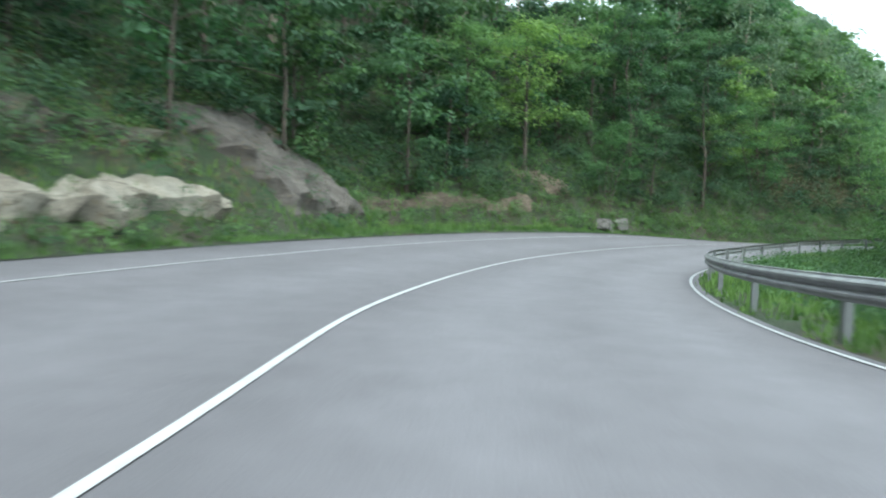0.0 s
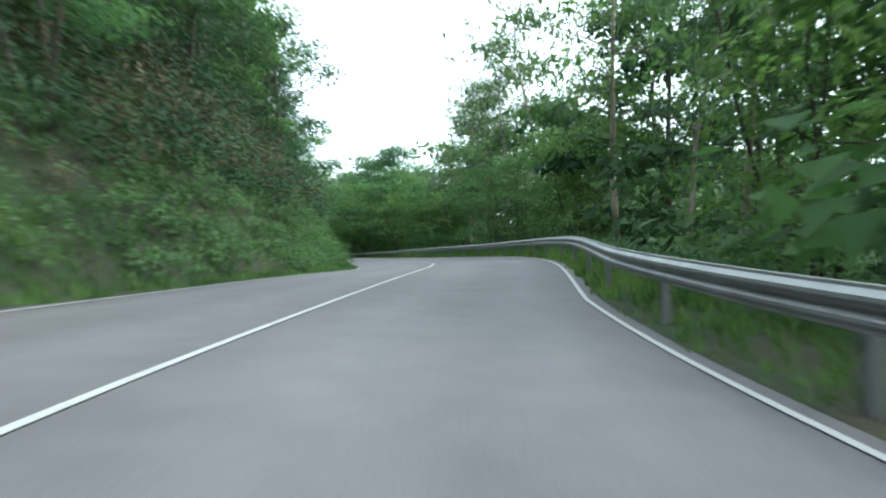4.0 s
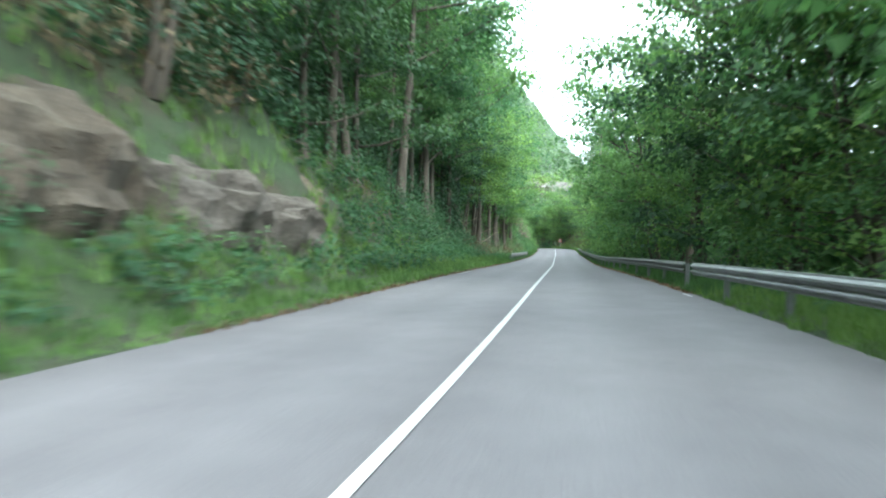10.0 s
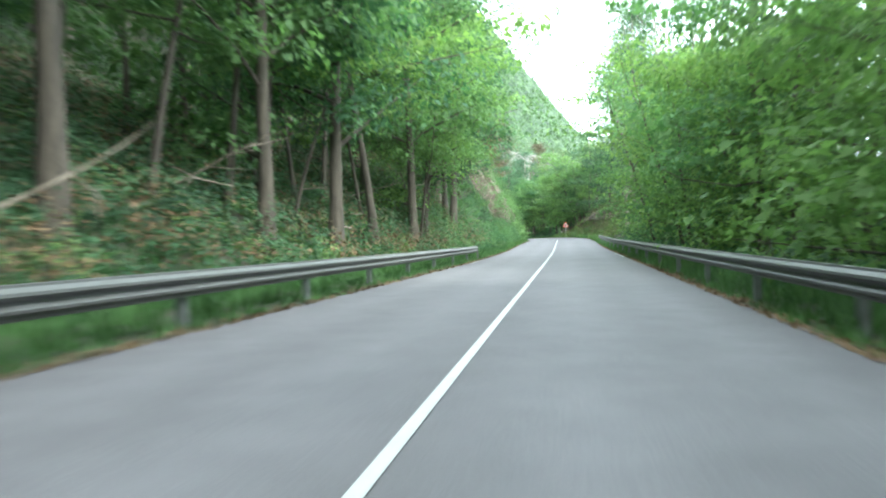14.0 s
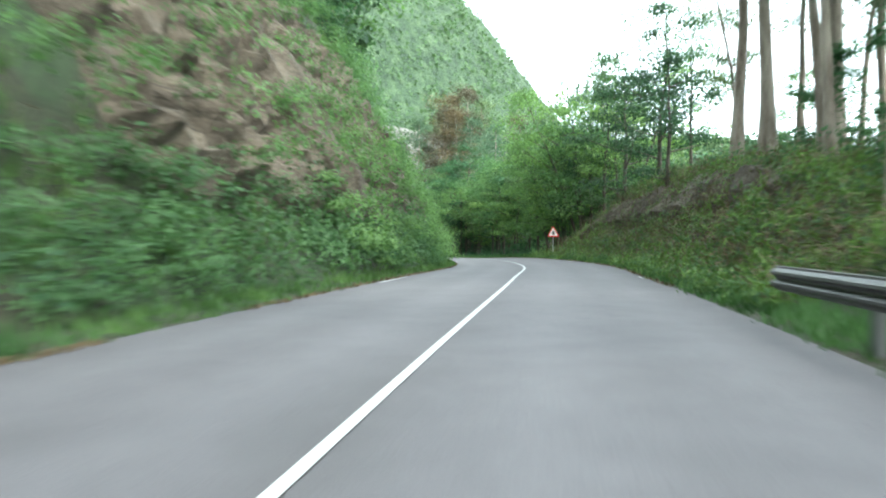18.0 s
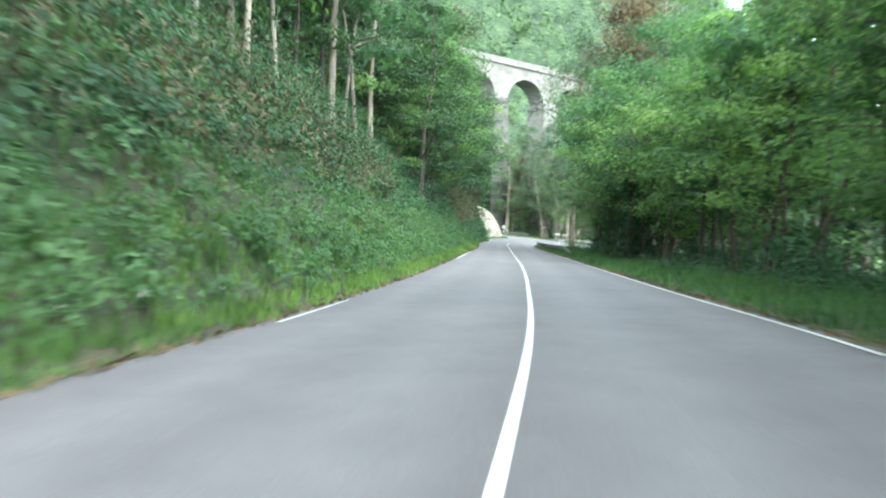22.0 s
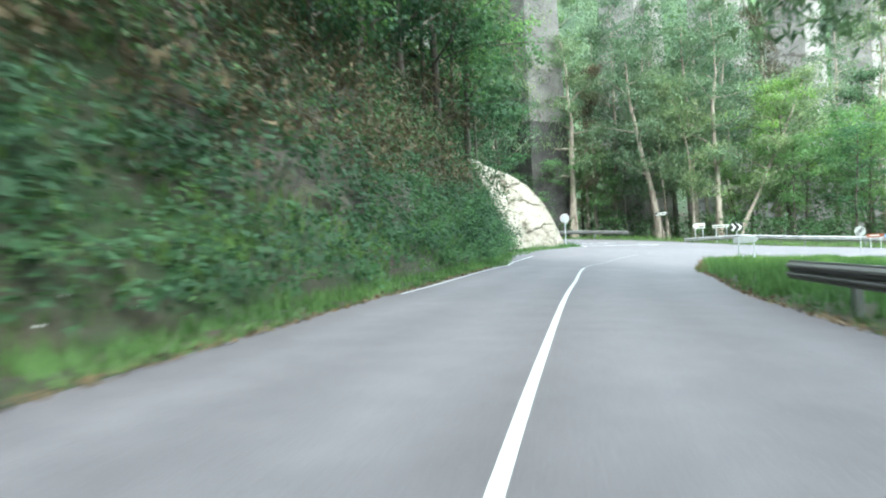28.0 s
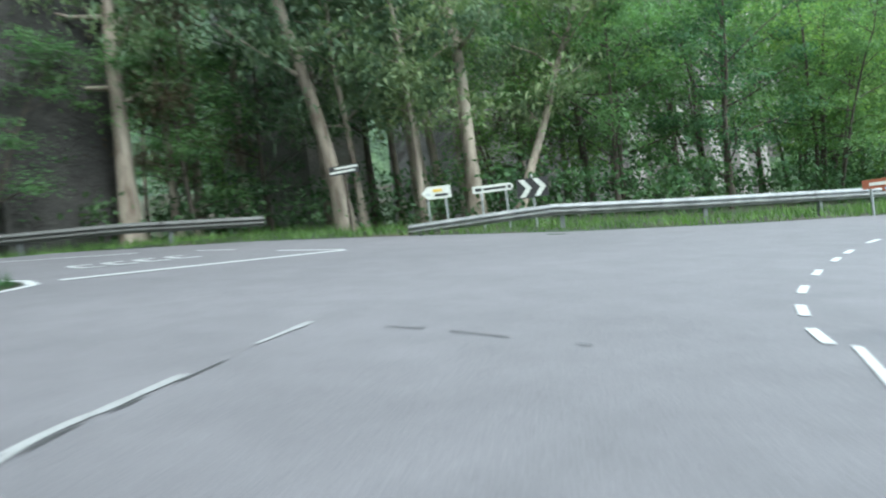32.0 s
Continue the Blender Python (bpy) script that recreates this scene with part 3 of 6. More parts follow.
def hill(name, cx, cy, rx, ry, turn, top, label, cards, seed, size=1.9, n=46, crowns=400):
    """A wooded far hill: a rounded ridge with a crust of tree crowns."""
    r = np.random.default_rng(seed)
    a, b = np.meshgrid(np.linspace(-1.5, 1.5, n), np.linspace(-1.5, 1.5, n))
    ca, sa = math.cos(radians(turn)), math.sin(radians(turn))

    def at(a, b):
        h = np.exp(-(a * a + b * b) * 1.6)
        x, y = cx + (a * rx * ca - b * ry * sa), cy + (a * rx * sa + b * ry * ca)
        z = -17 + (top + 17) * h * (1 + .10 * bumps(np.c_[np.ravel(a), np.ravel(b)], .35).reshape(np.shape(a)))
        return np.stack([x, y, z], -1)
    p = at(a, b)
    # crowns of the wood: a rounded bulge round each of many scattered trees
    reach = 7.5
    seeds = at(r.uniform(-1.2, 1.2, crowns), r.uniform(-1.3, .4, crowns))[:, :2]
    flat = p.reshape(-1, 3)
    near = np.full(len(flat), reach)
    order = np.argsort(seeds[:, 0])
    seeds = seeds[order]
    lo, hi = np.searchsorted(seeds[:, 0], flat[:, 0] - reach), np.searchsorted(seeds[:, 0], flat[:, 0] + reach)
    for k in range(len(flat)):
        if hi[k] > lo[k]:
            near[k] = min(reach, np.hypot(*(seeds[lo[k]:hi[k]] - flat[k, :2]).T).min())
    flat[:, 2] += 6.5 * np.sqrt(np.maximum(0, 1 - (near / reach) ** 2)) + bumps(flat[:, :2], 3.0) * .8
    me = mesh_from(name, flat, grid_faces(n, n), CANOPY, True)
    base = tagged(new(name, me), label, "hill", kind="structure")
    clumps = at(r.uniform(-1.0, 1.0, cards // 22), r.uniform(-1.3, .2, cards // 22))
    away = np.array([np.hypot(*(FINE_P - q).T).min() for q in clumps[:, :2]])
    clumps = clumps[away > 85]
    k = np.repeat(np.arange(len(clumps)), 22)
    c = clumps[k] + r.normal(size=(len(k), 3)) * np.array([2.1, 2.1, 2.6]) + np.array([0, 0, 3.4])
    v, fc = small_leaves(c, size, r, 0, .8)
    tagged(new(name.replace("hill", "hill_forest"), mesh_from(name + "_forest", v, fc, FAR_LEAF)), "dense mixed woodland covering a far hillside", "forest", kind="stuff")
    return base


hill("hill_back", 250, 620, 300, 150, 10, 220, "steep green wooded hill behind the viaduct", 120000, 3, 1.7, 260, 5200)
hill("hill_east", 420, 470, 200, 120, -35, 62, "low wooded hill across the valley", 40000, 4, 2.4)
hill("hill_south_east", 330, 160, 160, 110, 40, 40, "low wooded hill across the valley", 30000, 5, 2.4)
hill("hill_west", -60, 330, 170, 220, 20, 105, "high wooded hillside above the road", 40000, 6, 2.2)

# ---- guard rails ----
W_SHAPE = np.array([(.00, .155), (.018, .150), (.022, .125), (.075, .085), (.080, .055), (.020, .018), (.015, .0), (.020, -.018), (.080, -.055), (.075, -.085), (.022, -.125), (.018, -.150), (.0, -.155)])


def rail_beam(pts, ups, outs):
    """A corrugated beam along pts; outs point to the traffic."""
    n = len(W_SHAPE)
    p = pts[:, None] + outs[:, None] * (W_SHAPE[None, :, :1] - .04) + ups[:, None] * W_SHAPE[None, :, 1:]
    q = pts[:, None] + outs[:, None] * (W_SHAPE[None, :, :1] - .046) + ups[:, None] * W_SHAPE[None, :, 1:]
    f = grid_faces(len(pts), n)
    return np.vstack([p.reshape(-1, 3), q.reshape(-1, 3)]), np.vstack([f, f[:, ::-1] + len(pts) * n])


def post_mesh():
    # a C-shaped steel post
    w, d, t = .06, .05, .006
    sec = [(-w, -d), (w, -d), (w, -d + t), (-w + t, -d + t), (-w + t, d - t), (w, d - t), (w, d), (-w, d)]
    bm = bmesh.new()
    f = bm.faces.new([bm.verts.new((x, y, -.25)) for x, y in sec])
    r = bmesh.ops.extrude_face_region(bm, geom=[f])
    for g in r["geom"]:
        if isinstance(g, bmesh.types.BMVert):
            g.co.z = .66
    bmesh.ops.recalc_face_normals(bm, faces=bm.faces[:])
    me = bpy.data.meshes.new("rail_post")
    bm.to_mesh(me)
    bm.free()
    me.materials.append(METAL_POST)
    return me


POST = post_mesh()


def guard_rail(path, base, side, label, height=.55, panel=4.0, dip_start=0, dip_end=0, metal=None):
    """Rail along a world polyline (N x 2); base gives ground heights; side +1: traffic on the left of the run."""
    d = np.r_[0, np.cumsum(np.hypot(*np.diff(path, axis=0).T))]
    thing = tagged(new("guard_rail"), label, "guard rail", group="road guard rails")
    L = d[-1]
    k = 0.0
    while k < L - .2:
        e = min(k + panel, L)
        m = np.linspace(k, e + .12 if e < L else e, 6)
        xy = np.c_[np.interp(m, d, path[:, 0]), np.interp(m, d, path[:, 1])]
        t = np.c_[np.interp(m + .2, d, path[:, 0]) - np.interp(m - .2, d, path[:, 0]), np.interp(m + .2, d, path[:, 1]) - np.interp(m - .2, d, path[:, 1])]
        t /= np.linalg.norm(t, axis=1)[:, None]
        drop = np.where(m < dip_start, (1 - m / max(dip_start, .01)) * .42, 0) + np.where(m > L - dip_end, (1 - (L - m) / max(dip_end, .01)) * .42, 0)
        z = np.interp(m, d, base) + height - drop
        out = np.c_[-t[:, 1] * side, t[:, 0] * side, np.zeros(6)]
        v, f = rail_beam(np.c_[xy, z], np.tile([0, 0, 1.0], (6, 1)), out)
        part("beam", mesh_from("rail_beam", v, f, metal or METAL, False), thing)
        x0, y0 = np.interp(k + .3, d, path[:, 0]), np.interp(k + .3, d, path[:, 1])
        post = part("post", POST, thing)
        ang = math.atan2(t[0, 1], t[0, 0])
        zz = float(np.interp(k + .3, d, base)) - float(drop[0])
        post.matrix_basis = Matrix.Translation((x0 + t[0, 1] * side * .12, y0 - t[0, 0] * side * .12, zz)) @ Matrix.Rotation(ang, 4, 'Z')
        k = e
    return thing


def rail_on_road(s0, s1, off, side, label, **kw):
    s = np.arange(s0, s1, 1.0)
    p = surface(s, off(s))
    rise = kw.pop("height", None)
    if callable(rise):
        return guard_rail(p[:, :2], p[:, 2] + rise(s) - .57, side, label, **kw)
    return guard_rail(p[:, :2], p[:, 2] - .02, side, label, **kw)


rail_on_road(-28, 152, lambda s: lerp(s, RIGHT_W) + lerp(s, [(-30, .37), (120, .40), (150, .36)]), 1, "long galvanised steel guard rail on posts along the valley side", height=lambda s: lerp(s, [(-30, .69), (110, .69), (150, .60)]))
rail_on_road(152, 255.5, lambda s: lerp(s, RIGHT_W) + lerp(s, [(-30, .37), (120, .40), (150, .36)]), 1, "long weathered steel guard rail on posts along the valley side", metal=METAL_OLD, height=lambda s: lerp(s, [(-30, .69), (110, .69), (150, .60)]))
rail_on_road(192, 225, lambda s: -lerp(s, LEFT_W) - .38, -1, "weathered galvanised guard rail beside the wooded slope", metal=METAL_OLD)
rail_on_road(352.5, 388.5, lambda s: lerp(s, RIGHT_W) + .5 + .7 * (1 - smooth_step(s, 352, 366)), 1, "dark weathered guard rail before the grass triangle", dip_start=5, metal=METAL_OLD)


def rail_world(pts, side, label, **kw):
    pts = np.array(pts, float)
    d = np.r_[0, np.cumsum(np.hypot(*np.diff(pts, axis=0).T))]
    m = np.arange(0, d[-1], 1.0)
    xy = np.c_[np.interp(m, d, pts[:, 0]), np.interp(m, d, pts[:, 1])]
    return guard_rail(xy, junction_z(xy[:, 0], xy[:, 1]) - .02, side, label, **kw)


rail_world([(192, 375.6), (200, 373.6), (207, 372.0), (214.7, 370.1)], -1, "weathered guard rail in front of the viaduct pier", metal=METAL_OLD)
rail_world([(217.4, 366.6), (220.5, 364.0), (224, 362.1), (229, 361), (237, 360), (251, 360.4), (268, 363)], -1, "bright galvanised guard rail round the junction's outer side", dip_start=4)

# ---- viaduct ----
VIADUCT_Z = .5
V0, VD = np.array([208.3, 378.0]), np.array([.917, .399])
VN = np.array([-VD[1], VD[0]])


def viaduct():
    thing = tagged(new("viaduct"), "tall pale stone railway viaduct with round arches on slender piers", "viaduct")
    span, half_w, spring, crown, deck = 12.8, 2.3, 33.0, 37.7, 40.6
    angle = math.atan2(VD[1], VD[0])

    def block(name, sections, me_mat=STONE):
        """Stacked rectangular sections: (z, half length, half width)."""
        v = []
        for z, a, b in sections:
            v += [(-a, -b, z), (a, -b, z), (a, b, z), (-a, b, z)]
        f = []
        for k in range(len(sections) - 1):
            o = k * 4
            f += [(o + i, o + (i + 1) % 4, o + 4 + (i + 1) % 4, o + 4 + i) for i in range(4)]
        o = (len(sections) - 1) * 4
        f += [(3, 2, 1, 0), (o, o + 1, o + 2, o + 3)]
        return mesh_from(name, v, f, me_mat)
    pier = block("pier", [(-22, 2.5, 3.5), (5, 2.25, 3.2), (18, 1.95, 2.8), (spring - .5, 1.7, 2.5), (spring - .5, 1.95, 2.7), (spring, 1.95, 2.7)])
    # the near pier's shade is painted: darkest stone below, half-dark stone above
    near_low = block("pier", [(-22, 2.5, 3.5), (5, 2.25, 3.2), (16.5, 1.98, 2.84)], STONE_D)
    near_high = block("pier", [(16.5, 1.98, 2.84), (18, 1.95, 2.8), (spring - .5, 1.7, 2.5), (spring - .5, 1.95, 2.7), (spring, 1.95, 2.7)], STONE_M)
    # arch and spandrel of one span: profile extruded across
    n = 18
    r = span / 2 - 1.6
    w = np.linspace(np.pi, 0, n)
    low = np.c_[r * np.cos(w), spring + (crown - spring) * np.sin(w)]
    prof_low = np.vstack([[(-span / 2, spring)], low, [(span / 2, spring)]])
    m = len(prof_low)
    v = np.vstack([np.c_[prof_low[:, 0], np.full(m, y), prof_low[:, 1]] for y in (-half_w, half_w)] + [np.c_[prof_low[:, 0], np.full(m, y), np.full(m, deck - .7)] for y in (-half_w, half_w)])
    a, b, c, d = (np.arange(m) + k * m for k in range(4))
    q = lambda p, o: np.stack([p[:-1], p[1:], o[1:], o[:-1]], 1)
    arch = mesh_from("arch", v, np.vstack([q(a, c), q(d, b), q(b, a), q(c, d)]), STONE)
    cornice = block("cornice", [(deck - .7, span / 2, half_w + .35), (deck - .35, span / 2, half_w + .35)])
    parapet = block("parapet", [(deck - .35, span / 2, .22), (deck + .55, span / 2, .22)])
    turn = Matrix.Rotation(angle, 4, 'Z')
    for k in range(-5, 12):
        c0 = V0 + VD * span * k
        for me, tag in (((near_low, "stone foot of the pier with shade put into its colour"), (near_high, "")) if k == 0 else ((pier, ""),)):
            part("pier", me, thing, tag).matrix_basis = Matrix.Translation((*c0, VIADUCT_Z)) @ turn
        c1 = V0 + VD * span * (k + .5)
        part("arch", arch, thing).matrix_basis = Matrix.Translation((*c1, VIADUCT_Z)) @ turn
        part("cornice", cornice, thing).matrix_basis = Matrix.Translation((*c1, VIADUCT_Z)) @ turn
        for o in (-2.4, 2.4):
            part("parapet", parapet, thing).matrix_basis = Matrix.Translation((*(c1 + VN * o), VIADUCT_Z)) @ turn
    return thing


viaduct()

# ---- trees ----
def tree_shape(height, spread, leaf_n, leaf_size, seed, clear=.3, trunk_r=.16, lean=0.0, narrow=.55, droop=.2, limbs_n=11, stems=1, clump=.20):
    """Wood and leaves of a tree at the origin: a tapered trunk, limbs, and clumps of leaves along them."""
    r = np.random.default_rng(seed)
    pieces, tips = [], []
    for st in range(stems):
        a0 = r.uniform(0, 6.28)
        tilt = lean + (0 if stems == 1 else r.uniform(.08, .28))
        k = np.linspace(0, 1, 8)
        wob = np.cumsum(r.normal(size=(8, 2)) * .014 * height, 0) * k[:, None]
        h = height * (1 if st == 0 else r.uniform(.7, .95))
        base = np.array([math.cos(a0), math.sin(a0)]) * (0 if stems == 1 else .25)
        axis = np.c_[base + np.array([math.cos(a0), math.sin(a0)]) * tilt * h * k[:, None] + wob, k * h * .93 - .3 * (1 - k)]
        pieces.append(tube(axis, trunk_r * (1 - k * .82) * (1 + .5 * np.exp(-k * 25)), 7))
        for i in range(limbs_n):
            q = clear + (1 - clear) * (i + r.uniform(0, 1)) / limbs_n
            p0 = np.array([np.interp(q, k, axis[:, j]) for j in range(3)])
            w = i * 2.4 + r.uniform(-.5, .5) + a0
            env = math.sin(math.pi * min(1, (q - clear) / (1 - clear) * .8 + .18)) ** .7
            out = spread * env * r.uniform(.6, 1.15)
            m = np.linspace(0, 1, 4)[:, None]
            rise = r.uniform(.1, .7) * out
            bend = r.normal(size=3) * .12 * out
            path = p0 + m * np.array([math.cos(w) * out, math.sin(w) * out, rise]) + m * (1 - m) * bend * 2
            pieces.append(tube(path, trunk_r * .42 * (1 - q * .5) * (1 - m[:, 0] * .85), 4))
            for f in (.38, .56, .76, .94):
                tips.append(p0 + (path[-1] - p0) * f + np.clip(r.normal(size=3), -1.2, 1.2) * .18 * out * np.array([1, 1, .7]))
        tips.append(axis[-1])
    tips = np.array(tips)
    per = max(6, int(leaf_n * 1.25) // len(tips))
    k = np.repeat(np.arange(len(tips)), per)
    rad = spread * clump * r.uniform(.6, 1.4, len(tips))[k][:, None]
    # flat sprays of leaves, fuller on their upper side
    if narrow < .4:
        c = tips[k] + np.clip(r.normal(size=(len(k), 3)), -1.8, 1.8) * rad * np.array([1, 1, .5]) + np.array([0, 0, -.1])
        lv, lf = small_leaves(c, leaf_size, r, droop, narrow)
    else:
        d = dome(len(k), r)
        c = tips[k] + d * rad * r.uniform(.7, 1.45, (len(k), 1)) ** 1.2 * np.array([1.15, 1.15, .62]) + np.array([0, 0, -.1])
        lv, lf = small_leaves(c, leaf_size * 1.02, r, droop, narrow, d + np.array([0, 0, .45]))
    v, f = joined(pieces)
    return v, f, lv, lf


def tree(name, leaf_mat, bark_mat, label, *shape, **more):
    v, f, lv, lf = tree_shape(*shape, **more)
    thing = tagged(new(name), label, "tree")
    part("trunk", mesh_from("trunk", v, f, bark_mat, True), thing)
    part("crown", mesh_from("crown", lv, lf, leaf_mat), thing)
    return thing


KINDS = {
    "broad": [tree("tree", LEAF_A, BARK, "leafy green broadleaf tree with a brown trunk", 11, 3.9, 4600, .17, 11, .2),
              tree("tree", LEAF_A, BARK, "tall leafy green broadleaf tree on the slope", 13, 4.2, 4800, .17, 12, .25),
              tree("tree", LEAF_B, BARK, "bright light-green broadleaf tree with spreading limbs", 10, 3.9, 4600, .17, 13, .18)],
    "dark": [tree("tree", LEAF_D, BARK, "dense dark-green broadleaf tree", 12, 3.9, 4600, .175, 14, .12),
             tree("tree", LEAF_D, BARK, "dense dark-green low tree", 9, 3.6, 4400, .165, 15, .08)],
    "euca": [tree("tree", LEAF_E, BARK_E, "tall eucalyptus with a pale bare trunk and grey-green leaves", 21, 3.4, 3600, .32, 16, .42, .22, .02, .24, .9, 13),
             tree("tree", LEAF_E, BARK_E, "slender eucalyptus with a pale trunk", 17, 2.9, 3000, .30, 17, .38, .16, .04, .24, .9, 11)],
    "tall": [tree("tree", LEAF_E, BARK_E, "very tall eucalyptus with grey-green hanging leaves", 29, 4.4, 5000, .42, 26, .25, .30, .02, .26, .9, 20),
             tree("tree", LEAF_DRY, BARK_E, "very tall eucalyptus with dry grey-brown foliage", 26, 4.0, 8000, .34, 27, .15, .28, .02, .26, .9, 22)],
    "edge": [tree("tree", LEAF_B, BARK, "light-green roadside tree with thin stems", 8.5, 3.4, 6200, .13, 18, .22, .07, 0, .7, .3, 6, 4),
             tree("tree", LEAF_B, BARK, "leafy green roadside tree with spreading limbs", 9.5, 3.6, 6200, .135, 28, .25, .10, .03, .6, .3, 9, 2)],
    "grove": [tree("tree", LEAF_A, BARK, "dark bare-stemmed tree with a green canopy over leaf litter", 11, 4.0, 4600, .17, 29, .42, .15, .10, .6, .3, 10),
              tree("tree", LEAF_B, BARK, "leaning bare-stemmed tree with a light-green canopy", 10, 4.2, 4600, .17, 30, .40, .11, .16, .6, .3, 10),
              tree("tree", LEAF_B, BARK, "several thin dark stems under a light-green canopy", 9, 3.8, 4600, .16, 31, .45, .08, .05, .6, .3, 6, 3)],
    "young": [tree("tree", LEAF_A, BARK, "young leafy broadleaf tree", 6, 2.3, 3000, .16, 19, .12, .06)],
}
# simple shapes for the woods behind: (wood, leaves, materials)
WOODS = [(tree_shape(13, 4.6, 1650, .40, 20, .1, limbs_n=9), LEAF_A, BARK), (tree_shape(12, 4.4, 1650, .39, 21, .1, limbs_n=9), LEAF_D, BARK),
         (tree_shape(16, 4.2, 1650, .44, 22, .2, .18, .02, .34, .7, 10), LEAF_E, BARK_E), (tree_shape(12, 4.4, 1650, .38, 23, .1, limbs_n=9), LEAF_B, BARK)]
_used = {}
_wood = []


def plant(kind, x, y, z, scale=1.0, turn=None, which=None, label=""):
    group = KINDS[kind]
    i = int(rng.integers(len(group))) if which is None else which
    src = group[i]
    a = rng.uniform(0, 6.283) if turn is None else turn
    m = Matrix.Translation((x, y, z)) @ Matrix.Rotation(a, 4, 'Z')
    if (kind, i) not in _used:
        _used[kind, i] = True
        src.matrix_basis = m @ Matrix.Scale(scale, 4)
        ob = src
    else:
        ob = copy_thing(src, m)
        ob.scale = (scale, scale, scale * rng.uniform(.9, 1.12))
    if label:
        ob["label"] = label
    return ob


CLEARINGS = [(74, 83), (107, 119)]


def clearing(s, u):
    return 6 < u < 12.5 and any(a < s < b for a, b in CLEARINGS)


def plant_row(s0, s1, step, u0, u1, kinds, scale=(.85, 1.25), skip=0.0):
    s = s0
    while s < s1:
        if rng.uniform() > skip:
            ss, uu = s + rng.uniform(-.4, .4) * step, rng.uniform(u0, u1)
            if clearing(ss, uu):
                s += step
                continue
            x, y, z = terrain(ss, uu).reshape(3)
            plant(kinds[int(rng.integers(len(kinds)))], x, y, z - .15, rng.uniform(*scale))
        s += step


def wood_row(s0, s1, step, u0, u1, scale=(.95, 1.4), kinds=(0, 1, 2, 3)):
    """Trees of the woods behind; gathered here and joined by wood()."""
    s = s0
    while s < s1:
        ss, uu = s + rng.uniform(-.4, .4) * step, rng.uniform(u0, u1)
        if clearing(ss, uu):
            s += step
            continue
        x, y, z = terrain(ss, uu).reshape(3)
        _wood.append((kinds[int(rng.integers(len(kinds)))], x, y, z - .15, rng.uniform(*scale), rng.uniform(0, 6.283)))
        s += step


def wood(name, label):
    """Joins the gathered trees into one object."""
    mats = [LEAF_A, LEAF_B, LEAF_D, LEAF_E, BARK, BARK_E]
    vs, fs, mi, tint, n = [], [], [], [], 0
    for k, x, y, z, sc, a in _wood:
        (tv, tf, lv, lf), leaf, bark = WOODS[k]
        turn = np.array([[math.cos(a), -math.sin(a), 0], [math.sin(a), math.cos(a), 0], [0, 0, 1]])
        g = rng.uniform()
        lv = lv @ turn.T * sc + np.array([x, y, z])
        near = np.hypot(*(FINE_P - (x, y)).T) < 24
        if near.any():
            # no twigs over the carriageway
            c = lv.reshape(-1, 3, 3).mean(1)
            dist = np.hypot(c[:, None, 0] - FINE_P[None, near, 0], c[:, None, 1] - FINE_P[None, near, 1])
            keep = (dist.min(1) > 5.2) | (c[:, 2] > HEIGHT_AT(FINE_S[near])[dist.argmin(1)] + 5.5)
            lf = lf[keep]
        lv = (lv - np.array([x, y, z])) / sc @ turn
        for v, f, m in ((tv, np.vstack([tf[:, :3], tf[:, [0, 2, 3]]]), bark), (lv, lf, leaf)):
            vs.append(v @ turn.T * sc + np.array([x, y, z]))
            fs.append(f + n)
            n += len(v)
            mi.append(np.full(len(f), mats.index(m)))
            tint.append(np.full(len(f), g))
    me = mesh_from(name, np.vstack(vs), np.vstack(fs), mats[0])
    for m in mats[1:]:
        me.materials.append(m)
    me.polygons.foreach_set("material_index", np.concatenate(mi).astype(np.int32))
    me.attributes.new("tint", 'FLOAT', 'FACE').data.foreach_set("value", np.concatenate(tint).astype(np.float32))
    _wood.clear()
    return tagged(new(name, me), label, "woodland", kind="stuff")


# hillside above the road, row by row
wood_row(-12, 58, 3.6, -18, -13, (.75, 1.0), (0, 1, 1))
wood_row(-25, 60, 3.2, -24, -18)
wood_row(-25, 60, 4.2, -34, -25, (1.1, 1.5))
plant_row(36, 64, 3.6, -12.5, -9, ["broad", "dark"], (.9, 1.15))
plant_row(46, 64, 4.0, -9, -7, ["dark", "edge"], (.7, .95))
wood_row(62, 190, 4.2, -13.5, -9.5, (.75, 1.0))
wood_row(62, 190, 3.4, -20, -14)
wood_row(62, 190, 6, -30, -21, (1.1, 1.5))
plant_row(100, 184, 6.5, -9.4, -7.4, ["dark", "broad", "young"], (.7, 1.05))
plant_row(184, 232, 3.0, -9.5, -6.6, ["grove"], (.85, 1.1))
wood_row(184, 236, 4.2, -15, -10, (.75, .95))
wood_row(184, 240, 3.2, -25, -15)
wood_row(186, 250, 4.4, -36, -25, (1.1, 1.5))
plant_row(228, 254, 5.0, -11, -8, ["dark", "euca", "broad"], (.7, 1.0))
wood_row(232, 300, 3.4, -16, -11, (.95, 1.3))
plant_row(240, 254, 2.6, -10.5, -7.5, ["grove", "dark"], (.85, 1.1))
wood_row(276, 330, 2.6, -20, -12.5, (.7, 1.05))
wood_row(246, 300, 3.6, -27, -18)
wood_row(298, 350, 4.0, -14, -10.5, (.75, 1.0))
plant_row(350, 408, 3.6, -13.5, -9.0, ["dark", "broad", "dark"], (1.1, 1.5))
wood_row(298, 412, 3.4, -22, -15)
wood_row(298, 412, 6, -33, -23, (1.1, 1.5))
plant_row(318, 346, 4.5, -11, -9, ["euca"], (.8, 1.0))
